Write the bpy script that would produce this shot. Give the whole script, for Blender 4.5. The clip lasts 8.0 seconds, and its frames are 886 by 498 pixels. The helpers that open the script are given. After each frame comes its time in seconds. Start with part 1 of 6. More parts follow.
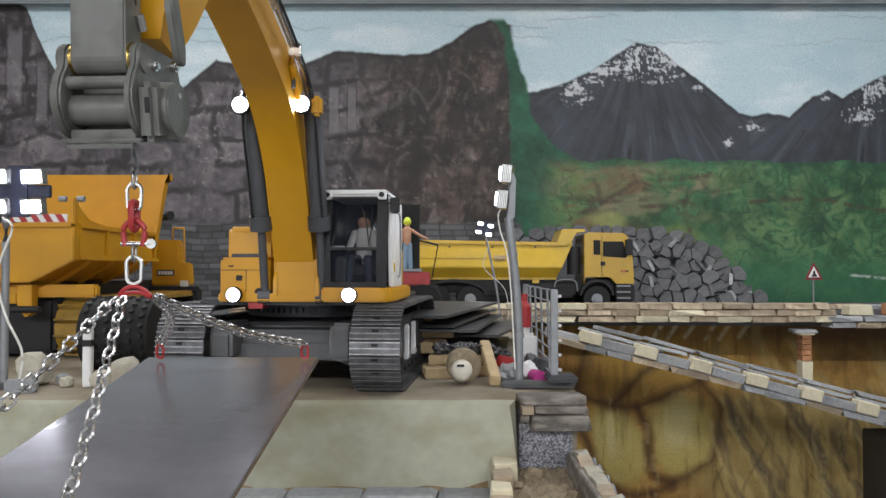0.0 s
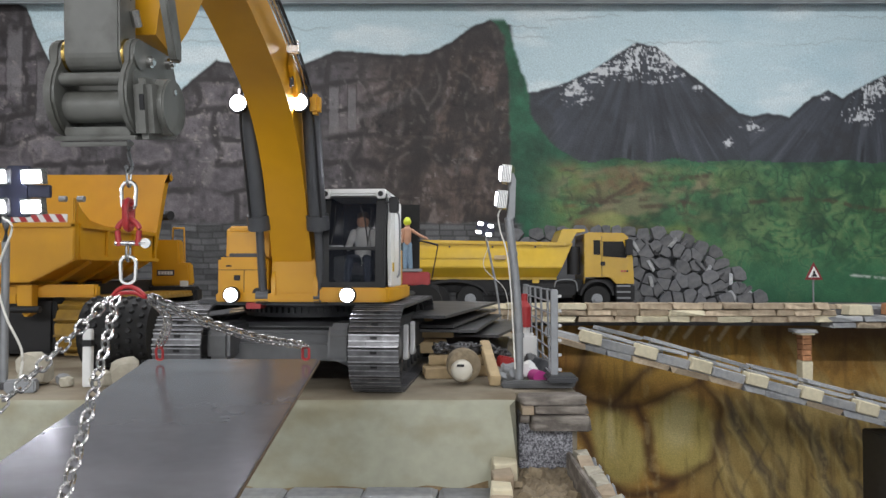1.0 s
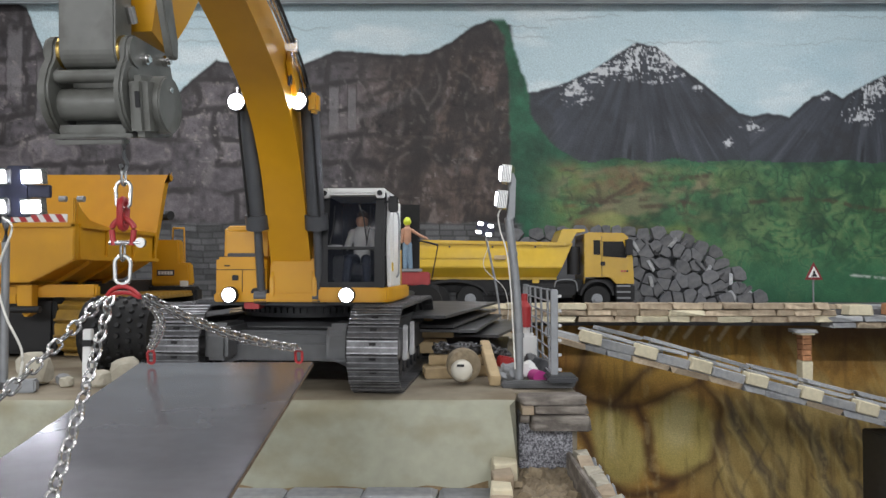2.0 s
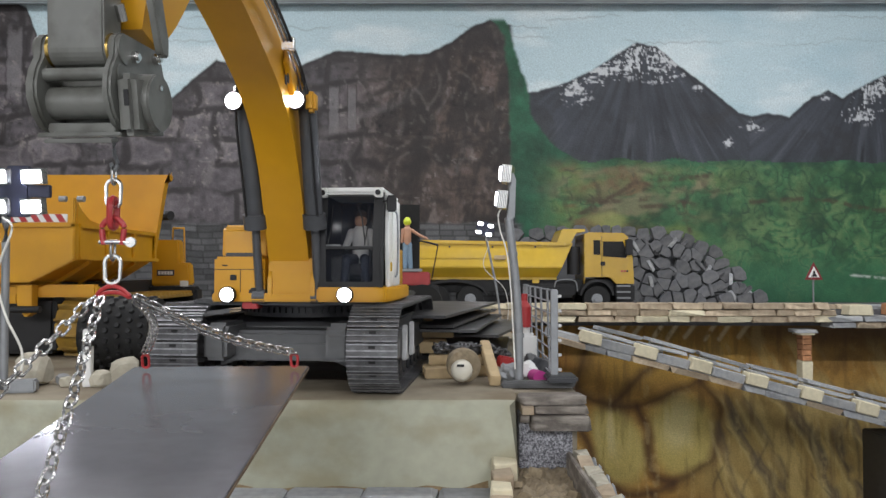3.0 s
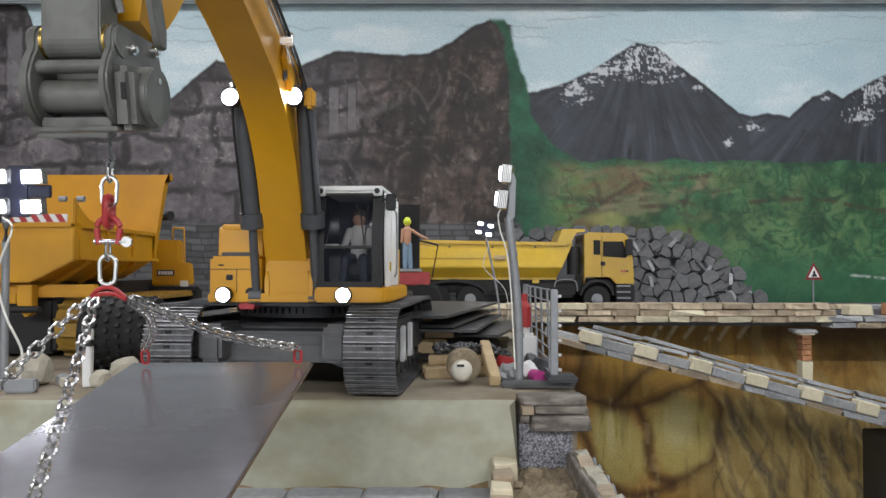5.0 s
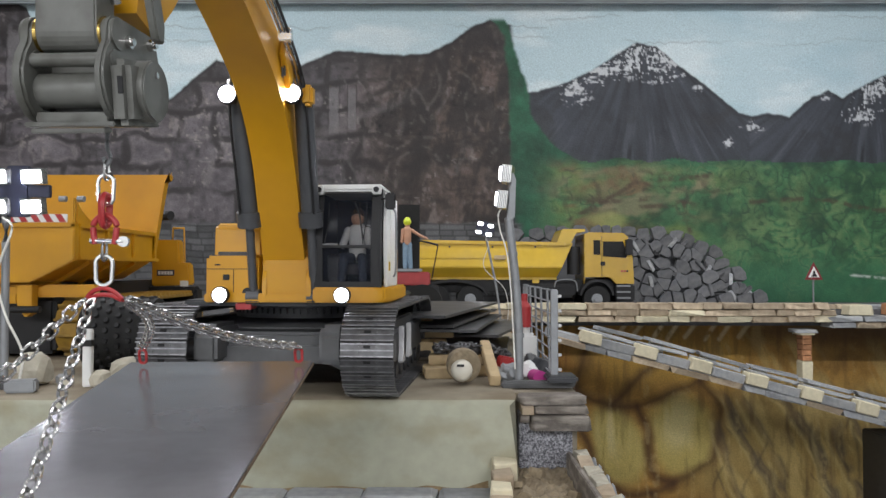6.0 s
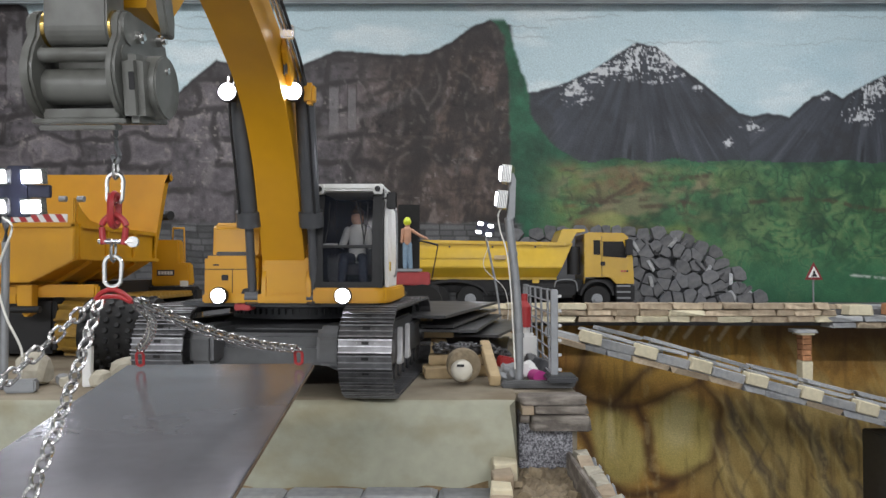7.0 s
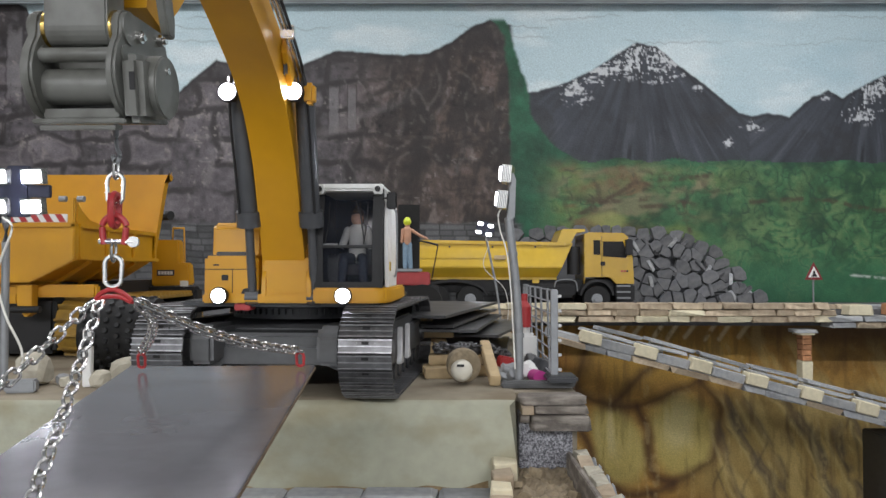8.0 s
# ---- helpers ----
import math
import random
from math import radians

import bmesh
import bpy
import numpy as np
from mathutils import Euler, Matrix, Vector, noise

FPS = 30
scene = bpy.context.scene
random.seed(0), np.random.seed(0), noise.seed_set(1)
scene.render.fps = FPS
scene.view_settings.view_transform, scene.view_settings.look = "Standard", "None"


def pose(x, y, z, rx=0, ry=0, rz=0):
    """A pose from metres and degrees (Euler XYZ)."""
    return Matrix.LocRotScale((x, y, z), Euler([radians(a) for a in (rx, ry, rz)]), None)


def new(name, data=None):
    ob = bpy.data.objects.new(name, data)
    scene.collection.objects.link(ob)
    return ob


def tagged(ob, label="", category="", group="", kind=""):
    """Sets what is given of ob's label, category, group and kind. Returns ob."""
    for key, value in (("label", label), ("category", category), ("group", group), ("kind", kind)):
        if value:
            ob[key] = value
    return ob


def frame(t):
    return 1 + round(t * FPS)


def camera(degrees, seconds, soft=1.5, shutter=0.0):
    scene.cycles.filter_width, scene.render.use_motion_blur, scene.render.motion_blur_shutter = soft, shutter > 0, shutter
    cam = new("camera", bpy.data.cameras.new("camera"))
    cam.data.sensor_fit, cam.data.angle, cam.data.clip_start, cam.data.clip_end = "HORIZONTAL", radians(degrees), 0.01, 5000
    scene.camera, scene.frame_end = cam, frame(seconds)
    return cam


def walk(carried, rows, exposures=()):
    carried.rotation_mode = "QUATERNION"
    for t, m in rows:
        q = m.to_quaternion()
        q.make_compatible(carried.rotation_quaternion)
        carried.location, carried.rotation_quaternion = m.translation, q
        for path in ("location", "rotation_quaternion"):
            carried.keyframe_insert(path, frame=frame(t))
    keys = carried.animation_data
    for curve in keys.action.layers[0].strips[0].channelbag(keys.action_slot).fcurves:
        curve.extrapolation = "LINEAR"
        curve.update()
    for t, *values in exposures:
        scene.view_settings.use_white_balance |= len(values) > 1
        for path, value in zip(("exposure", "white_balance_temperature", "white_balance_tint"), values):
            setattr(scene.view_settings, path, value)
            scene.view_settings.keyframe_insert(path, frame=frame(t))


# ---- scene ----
cam = camera(60, 8.0, soft=1.5)
EYE = 0.134
HERE = pose(0, 0, EYE, 91.56)
walk(cam, [(0, HERE), (8, HERE)])

# ---- light: ceiling fittings of the exhibition hall, and dim grey bounce ----
world = bpy.data.worlds.new("hall")
scene.world = world
world.use_nodes = True
world.node_tree.nodes["Background"].inputs[0].default_value = (0.60, 0.66, 0.74, 1)
world.node_tree.nodes["Background"].inputs[1].default_value = 0.35
scene.view_settings.exposure = 0.0


def ceiling_lamp(x, y, z, sx, sy, watts, colour=(0.97, 0.97, 1.0)):
    data = bpy.data.lights.new("tube_lamp", "AREA")
    data.shape, data.size, data.size_y, data.energy, data.color = "RECTANGLE", sx, sy, watts, colour
    ob = new("tube_lamp", data)
    ob.matrix_world = pose(x, y, z)
    return ob


for x in (-1.05, 1.05):
    ceiling_lamp(x, 1.75, 1.47, 1.5, 0.30, 18)
    ceiling_lamp(x, 0.45, 1.47, 1.5, 0.30, 7)
    ceiling_lamp(x, -3.1, 1.47, 1.5, 0.30, 150 if x < 0 else 140)


# ---- materials ----
def material(name, colour, rough=0.5, metal=0.0, grain=60.0, vary=0.18, bump=0.1, stain=None, stain_scale=9.0, stain_amount=0.4, coat=0.0, island=0.0, obj=0.0, emit=0.0, attribute="", stretch=(1, 1, 1)):
    m = bpy.data.materials.new(name)
    m.use_nodes = True
    t = m.node_tree
    b = t.nodes["Principled BSDF"]
    b.inputs["Roughness"].default_value, b.inputs["Metallic"].default_value = rough, metal
    b.inputs["Coat Weight"].default_value = coat
    co = t.nodes.new("ShaderNodeTexCoord")
    n = t.nodes.new("ShaderNodeTexNoise")
    n.inputs["Scale"].default_value, n.inputs["Detail"].default_value = grain, 6
    t.links.new(co.outputs["Object"], n.inputs["Vector"])
    n2 = t.nodes.new("ShaderNodeTexNoise")
    n2.inputs["Scale"].default_value, n2.inputs["Detail"].default_value = stain_scale, 7
    drawn = t.nodes.new("ShaderNodeMapping")
    drawn.inputs["Scale"].default_value = stretch
    t.links.new(co.outputs["Object"], drawn.inputs["Vector"])
    t.links.new(drawn.outputs[0], n2.inputs["Vector"])
    hsv = t.nodes.new("ShaderNodeHueSaturation")
    ramp = t.nodes.new("ShaderNodeMapRange")
    for i, v in ((1, 0.25), (2, 0.75), (3, 1 - vary), (4, 1 + vary)):
        ramp.inputs[i].default_value = v
    t.links.new(n.outputs["Fac"], ramp.inputs[0])
    value = ramp.outputs[0]
    for amount, node, socket in ((island, "ShaderNodeNewGeometry", "Random Per Island"), (obj, "ShaderNodeObjectInfo", "Random")):
        if amount:
            g = t.nodes.new(node)
            r2 = t.nodes.new("ShaderNodeMapRange")
            r2.inputs[3].default_value, r2.inputs[4].default_value = 1 - amount, 1 + amount
            t.links.new(g.outputs[socket], r2.inputs[0])
            mul = t.nodes.new("ShaderNodeMath")
            mul.operation = "MULTIPLY"
            t.links.new(value, mul.inputs[0])
            t.links.new(r2.outputs[0], mul.inputs[1])
            value = mul.outputs[0]
    t.links.new(value, hsv.inputs["Value"])
    if attribute:
        a = t.nodes.new("ShaderNodeVertexColor")
        a.layer_name = attribute
        t.links.new(a.outputs[0], hsv.inputs["Color"])
    else:
        hsv.inputs["Color"].default_value = (*colour, 1)
    out = hsv.outputs[0]
    if stain:
        mix = t.nodes.new("ShaderNodeMix")
        mix.data_type = "RGBA"
        sr = t.nodes.new("ShaderNodeMapRange")
        for i, v in ((1, 0.44), (2, 0.66), (3, 0.0), (4, stain_amount)):
            sr.inputs[i].default_value = v
        t.links.new(n2.outputs["Fac"], sr.inputs[0])
        t.links.new(sr.outputs[0], mix.inputs["Factor"])
        t.links.new(out, mix.inputs["A"])
        mix.inputs["B"].default_value = (*stain, 1)
        out = mix.outputs["Result"]
    t.links.new(out, b.inputs["Base Color"])
    rr = t.nodes.new("ShaderNodeMapRange")
    rr.inputs[3].default_value, rr.inputs[4].default_value = max(rough - 0.12, 0.02), min(rough + 0.14, 1)
    t.links.new(n2.outputs["Fac"], rr.inputs[0])
    t.links.new(rr.outputs[0], b.inputs["Roughness"])
    if bump:
        bp = t.nodes.new("ShaderNodeBump")
        bp.inputs["Strength"].default_value, bp.inputs["Distance"].default_value = bump, 0.002
        t.links.new(n.outputs["Fac"], bp.inputs["Height"])
        t.links.new(bp.outputs[0], b.inputs["Normal"])
    if emit:
        b.inputs["Emission Color"].default_value, b.inputs["Emission Strength"].default_value = (*colour, 1), emit
    return m


def glass(name, colour, alpha):
    m = material(name, colour, 0.05, grain=20, vary=0.05, bump=0)
    m.node_tree.nodes["Principled BSDF"].inputs["Alpha"].default_value = alpha
    m.node_tree.nodes["Principled BSDF"].inputs["Specular IOR Level"].default_value = 0.2
    return m


YELLOW = material("yellow_paint", (0.60, 0.295, 0.004), 0.42, grain=35, vary=0.05, bump=0.02, stain=(0.38, 0.17, 0.02), stain_amount=0.3, coat=0.04)
LEMON = material("pale_yellow_paint", (0.62, 0.41, 0.032), 0.22, grain=40, vary=0.06, bump=0.02, stain=(0.40, 0.26, 0.04), stain_amount=0.3, coat=0.3)
GREY_PAINT = material("grey_paint", (0.150, 0.152, 0.138), 0.36, grain=50, vary=0.16, bump=0.05, stain=(0.058, 0.056, 0.044), stain_scale=45, stain_amount=0.7)
BARREL = material("cylinder_grey", (0.075, 0.078, 0.085), 0.38, grain=70, vary=0.12, bump=0.03, stain=(0.04, 0.04, 0.04), stain_amount=0.3)
DARK = material("dark_grey_paint", (0.035, 0.037, 0.042), 0.45, grain=70, vary=0.2, bump=0.05, stain=(0.10, 0.095, 0.09), stain_amount=0.25)
RUBBED = material("rubbed_steel", (0.27, 0.27, 0.28), 0.40, metal=0.75, grain=150, vary=0.4, bump=0.1, obj=0.35)
MUDDY = material("dirty_yellow_paint", (0.38, 0.23, 0.035), 0.5, grain=60, vary=0.2, bump=0.1, stain=(0.14, 0.09, 0.035), stain_scale=22, stain_amount=0.6)
BLACK = material("black_rubber", (0.010, 0.010, 0.010), 0.8, grain=80, vary=0.25)
STEEL = material("worn_steel", (0.135, 0.135, 0.140), 0.38, metal=0.6, grain=120, vary=0.28, bump=0.12, stain=(0.055, 0.052, 0.050), stain_scale=40, stain_amount=0.7, obj=0.3)
CHROME = material("bright_steel", (0.72, 0.71, 0.69), 0.17, metal=1.0, grain=200, vary=0.1, bump=0.02)
CHAINS = material("chain_steel", (0.52, 0.51, 0.50), 0.24, metal=1.0, grain=200, vary=0.2, bump=0.05, obj=0.2)
PLATE = material("mill_steel_plate", (0.165, 0.160, 0.172), 0.20, metal=0.4, grain=90, vary=0.07, bump=0.0, stain=(0.085, 0.082, 0.090), stain_scale=9, stain_amount=0.5, stretch=(0.7, 2.6, 1))
ROADPLATE = material("dark_road_plate", (0.060, 0.060, 0.062), 0.42, metal=0.25, grain=60, vary=0.2, bump=0.05, stain=(0.12, 0.115, 0.11), stain_scale=16, stain_amount=0.4)
LIMESTONE = material("dull_limestone", (0.43, 0.40, 0.32), 0.85, grain=120, vary=0.15, bump=0.5, stain=(0.28, 0.25, 0.19), stain_scale=40, stain_amount=0.5, obj=0.15)
CASTING = material("pale_casting", (0.50, 0.50, 0.50), 0.38, metal=0.3, grain=90, vary=0.15, bump=0.05)
GOLD = material("golden_paint", (0.50, 0.315, 0.030), 0.22, grain=40, vary=0.06, bump=0.02, stain=(0.34, 0.21, 0.04), stain_amount=0.3, coat=0.3)
MIDGREY = material("grey_frame_paint", (0.085, 0.087, 0.090), 0.42, grain=70, vary=0.15, bump=0.05, stain=(0.05, 0.048, 0.045), stain_scale=30, stain_amount=0.5)
RUST = material("rusty_edge", (0.17, 0.115, 0.07), 0.7, grain=60, vary=0.4)
RED = material("red_paint", (0.38, 0.028, 0.030), 0.4, grain=60, vary=0.1, bump=0.02)
WHITE = material("white_paint", (0.74, 0.74, 0.72), 0.35, grain=40, vary=0.05, bump=0.02)
BRASS = material("brass", (0.65, 0.45, 0.14), 0.25, metal=1.0, grain=80, vary=0.1)
SOOT = material("black_plastic", (0.010, 0.010, 0.011), 0.6, grain=60, vary=0.2)
LAMP = material("lit_led", (0.88, 0.90, 1.0), 0.3, vary=0.0, bump=0, emit=40)
GLASS = glass("cab_glass", (0.03, 0.035, 0.05), 0.20)
DECKTOP = material("dusty_deck", (0.25, 0.215, 0.155), 0.85, grain=40, vary=0.12, bump=0.3, stain=(0.15, 0.105, 0.06), stain_scale=14, stain_amount=0.6)
DIRT = material("brown_dirt", (0.21, 0.15, 0.08), 0.95, grain=160, vary=0.4, bump=0.8)
CONCRETE = material("pale_plaster", (0.345, 0.345, 0.265), 0.85, grain=70, vary=0.09, bump=0.35, stain=(0.225, 0.19, 0.105), stain_scale=15, stain_amount=0.6, stretch=(0.8, 1, 1.5))
BUFF = material("buff_sandstone", (0.42, 0.34, 0.24), 0.85, grain=90, vary=0.2, bump=0.5, stain=(0.26, 0.19, 0.13), stain_scale=30, stain_amount=0.5, obj=0.22)
CREAM = material("cream_stone", (0.62, 0.56, 0.40), 0.8, grain=90, vary=0.1, bump=0.4, obj=0.1)
GREYSTONE = material("grey_stone", (0.30, 0.31, 0.32), 0.8, grain=90, vary=0.2, bump=0.5, stain=(0.42, 0.41, 0.38), stain_scale=30, obj=0.2)
SLATE = material("dark_slate", (0.094, 0.096, 0.102), 0.75, grain=90, vary=0.25, bump=0.5, stain=(0.17, 0.165, 0.155), stain_scale=25, obj=0.25)
DARKSLAB = material("brown_slab", (0.115, 0.098, 0.082), 0.7, grain=140, vary=0.25, bump=0.6, stain=(0.42, 0.38, 0.33), stain_scale=55, stain_amount=0.55, obj=0.25, stretch=(0.5, 1, 2.2))
BRICK = material("orange_brick", (0.40, 0.19, 0.09), 0.85, grain=90, vary=0.2, bump=0.4, obj=0.2)
GRANITE = material("speckled_granite", (0.26, 0.26, 0.28), 0.6, grain=620, vary=1.0, bump=0.2, stain=(0.035, 0.035, 0.045), stain_scale=420, stain_amount=0.95)
SOIL = material("dry_soil", (0.25, 0.20, 0.13), 0.95, grain=160, vary=0.35, bump=0.8, stain=(0.16, 0.12, 0.08), stain_scale=40)
WOOD = material("pale_timber", (0.48, 0.36, 0.20), 0.7, grain=70, vary=0.18, bump=0.2, obj=0.15)
POLE = material("galvanised_pole", (0.26, 0.27, 0.28), 0.5, metal=0.3, grain=80, vary=0.12)
SKIN = material("painted_skin", (0.50, 0.27, 0.17), 0.5, bump=0)
DENIM = material("blue_cloth", (0.22, 0.32, 0.42), 0.8, grain=200, vary=0.2)
HELMET = material("lime_helmet", (0.65, 0.75, 0.05), 0.4, bump=0)
TROUSERS = material("dark_trousers", (0.035, 0.045, 0.07), 0.8)
HAIR = material("brown_hair", (0.06, 0.035, 0.02), 0.6)
IVORY = material("ivory_plastic", (0.62, 0.59, 0.50), 0.5, grain=90, vary=0.06, bump=0.05)
TEE = material("white_shirt", (0.72, 0.71, 0.69), 0.8)
MAGENTA = material("magenta_cloth", (0.40, 0.03, 0.20), 0.7)
CABLE = material("white_cable", (0.75, 0.74, 0.68), 0.5, bump=0)
SIGNRED = material("sign_red", (0.20, 0.025, 0.03), 0.4, bump=0)
BLUE = material("navy_label", (0.018, 0.022, 0.05), 0.4, bump=0)
CEILING = material("grey_ceiling", (0.30, 0.33, 0.35), 0.9, grain=12, vary=0.1)
FLOOR = material("dark_floor", (0.10, 0.10, 0.10), 0.8, grain=20, vary=0.2)
PLASTER = material("side_plaster", (0.34, 0.35, 0.35), 0.9, grain=14, vary=0.1)
MURAL = material("mural_paint", (0.5, 0.5, 0.5), 0.62, grain=190, vary=0.19, bump=0.7, attribute="pigment")


# ---- mesh helpers ----
def place(bm, geom, m):
    bmesh.ops.transform(bm, matrix=m, verts=[v for v in geom if isinstance(v, bmesh.types.BMVert)])


def box(bm, x0, x1, y0, y1, z0, z1, bevel=0.0, m=None):
    r = bmesh.ops.create_cube(bm, size=1)
    c = Matrix.LocRotScale(((x0 + x1) / 2, (y0 + y1) / 2, (z0 + z1) / 2), None, (abs(x1 - x0), abs(y1 - y0), abs(z1 - z0)))
    bmesh.ops.transform(bm, matrix=(m or Matrix()) @ c, verts=r["verts"])
    if bevel:
        edges = {e for v in r["verts"] for e in v.link_edges}
        bmesh.ops.bevel(bm, geom=list(edges), offset=bevel, segments=2, affect="EDGES", clamp_overlap=True)
    return bm


def cyl(bm, a, b, r, r2=None, seg=16, caps=True):
    a, b = Vector(a), Vector(b)
    got = bmesh.ops.create_cone(bm, cap_ends=caps, segments=seg, radius1=r, radius2=r if r2 is None else r2, depth=(b - a).length)
    m = Matrix.Translation((a + b) / 2) @ (b - a).to_track_quat("Z", "Y").to_matrix().to_4x4()
    bmesh.ops.transform(bm, matrix=m, verts=got["verts"])
    return bm


def prism(bm, outline, lo, hi, axis="x", bevel=0.0, m=None):
    """An outline in the plane across an axis, drawn out from lo to hi."""
    def at(p, w):
        q = {"x": (w, p[0], p[1]), "y": (p[0], w, p[1]), "z": (p[0], p[1], w)}[axis]
        return (m @ Vector(q)) if m else q
    a = [bm.verts.new(at(p, lo)) for p in outline]
    b = [bm.verts.new(at(p, hi)) for p in outline]
    faces = [bm.faces.new(a), bm.faces.new(b[::-1])]
    for i in range(len(a)):
        j = (i + 1) % len(a)
        faces.append(bm.faces.new((a[j], a[i], b[i], b[j])))
    bmesh.ops.recalc_face_normals(bm, faces=faces)
    if bevel:
        edges = {e for f in faces for e in f.edges}
        bmesh.ops.bevel(bm, geom=list(edges), offset=bevel, segments=2, affect="EDGES", clamp_overlap=True)
    return bm


def tube(bm, points, r, seg=8):
    pts = [Vector(p) for p in points]
    rings = []
    for i, p in enumerate(pts):
        way = (pts[min(i + 1, len(pts) - 1)] - pts[max(i - 1, 0)]).normalized()
        q = way.to_track_quat("Z", "Y")
        rings.append([bm.verts.new(p + q @ Vector((r * math.cos(2 * math.pi * k / seg), r * math.sin(2 * math.pi * k / seg), 0))) for k in range(seg)])
    for a, b in zip(rings, rings[1:]):
        for k in range(seg):
            bm.faces.new((a[k], a[(k + 1) % seg], b[(k + 1) % seg], b[k]))
    bm.faces.new(rings[0][::-1])
    bm.faces.new(rings[-1])
    return bm


def bow(points, steps=8):
    """A smooth line through points."""
    p = [Vector(q) for q in points]
    p = [2 * p[0] - p[1]] + p + [2 * p[-1] - p[-2]]
    out = []
    for i in range(1, len(p) - 2):
        for k in range(steps):
            t = k / steps
            out.append(0.5 * (2 * p[i] + (p[i + 1] - p[i - 1]) * t + (2 * p[i - 1] - 5 * p[i] + 4 * p[i + 1] - p[i + 2]) * t * t + (3 * p[i] - p[i - 1] - 3 * p[i + 1] + p[i + 2]) * t ** 3))
    return out + [p[-2]]


def mesh(name, bm, mat, smooth=False):
    bmesh.ops.recalc_face_normals(bm, faces=bm.faces)
    data = bpy.data.meshes.new(name)
    bm.to_mesh(data)
    bm.free()
    data.materials.append(mat)
    if smooth:
        data.set_sharp_from_angle(angle=radians(38))
        data.polygons.foreach_set("use_smooth", [True] * len(data.polygons))
    return data


def part(name, bm, mat, parent=None, label="", smooth=True):
    ob = new(name, mesh(name, bm, mat, smooth))
    ob.parent = parent
    if label:
        tagged(ob, label)
    return ob


def thing(name, label, category, m=None, group="", kind=""):
    ob = new(name)
    ob.empty_display_size = 0.02
    if m:
        ob.matrix_basis = m
    return tagged(ob, label, category, group, kind)


def setting(name, bm, mat, label="", smooth=False):
    return tagged(part(name, bm, mat, None, "", smooth), label, "", "", "structure")


def piece(name, data, parent, m):
    ob = new(name, data)
    ob.parent = parent
    ob.matrix_basis = m
    return ob


def stone_mesh(name, mat, sx, sy, sz, rough, seed, cuts=1):
    """A hewn block, uneven at its corners."""
    rnd = random.Random(seed)
    bm = bmesh.new()
    bmesh.ops.create_cube(bm, size=1)
    bmesh.ops.bevel(bm, geom=list(bm.edges), offset=0.07, segments=1, affect="EDGES")
    for v in bm.verts:
        v.co = Vector((v.co.x * sx, v.co.y * sy, v.co.z * sz)) + Vector([rnd.uniform(-rough, rough) * s for s in (sx, sy, sz)])
    return mesh(name, bm, mat)


N = bmesh.new


def doll(name, label, parts, m=None):
    """A toy figure in one plain mesh: rounded limbs as (from, to, radius, radius, material)."""
    mats, bm = [], N()
    for a, b, r0, r1, mat in parts:
        if mat not in mats:
            mats.append(mat)
        k = len(bm.faces)
        cyl(bm, a, b, r0, r1, seg=12)
        for c, r in ((a, r0), (b, r1)):
            g = bmesh.ops.create_uvsphere(bm, u_segments=12, v_segments=8, radius=r)
            bmesh.ops.translate(bm, vec=Vector(c), verts=g["verts"])
        bm.faces.ensure_lookup_table()
        for f in bm.faces[k:]:
            f.material_index = mats.index(mat)
    data = mesh(name, bm, mats[0], True)
    for mat in mats[1:]:
        data.materials.append(mat)
    ob = new(name, data)
    if m:
        ob.matrix_basis = m
    return tagged(ob, label, "doll")


# ---- mural wall: pigment laid out on 2 mm squares, u to the right and v down ----
WALL_Y = 2.716


def lattice(u, v, size, seed):
    """Soft noise from 0 to 1 with cells of the given size."""
    g = np.random.RandomState(seed).rand(128, 128)
    a, b = u / size + 40, v / size + 40
    i, j = np.floor(a).astype(int), np.floor(b).astype(int)
    s, t = a - i, b - j
    s, t = s * s * (3 - 2 * s), t * t * (3 - 2 * t)
    i0, i1, j0, j1 = i % 128, (i + 1) % 128, j % 128, (j + 1) % 128
    return (g[i0, j0] * (1 - s) + g[i1, j0] * s) * (1 - t) + (g[i0, j1] * (1 - s) + g[i1, j1] * s) * t


def cloudy(u, v, size, seed, octaves=4):
    total, weight = 0, 0
    for k in range(octaves):
        total, weight = total + lattice(u, v, size / 2 ** k, seed + k) / 1.7 ** k, weight + 1 / 1.7 ** k
    return total / weight


def ease(x, a, b):
    t = np.clip((x - a) / (b - a), 0, 1)
    return t * t * (3 - 2 * t)


def layer(base, colour, amount):
    return base * (1 - amount[..., None]) + np.array(colour) * amount[..., None]


def line_to(u, v, a, b):
    """Distance from the stroke a to b, and how far along it."""
    ax, ay, bx, by = *a, *b
    t = np.clip(((u - ax) * (bx - ax) + (v - ay) * (by - ay)) / ((bx - ax) ** 2 + (by - ay) ** 2), 0, 1)
    return np.hypot(u - ax - t * (bx - ax), v - ay - t * (by - ay)), t


def stroke(u, v, points):
    """Distance from a smooth brush line through points."""
    line = bow([(x, y, 0) for x, y in points], 4)
    return np.minimum.reduce([line_to(u, v, a[:2], b[:2])[0] for a, b in zip(line, line[1:])])


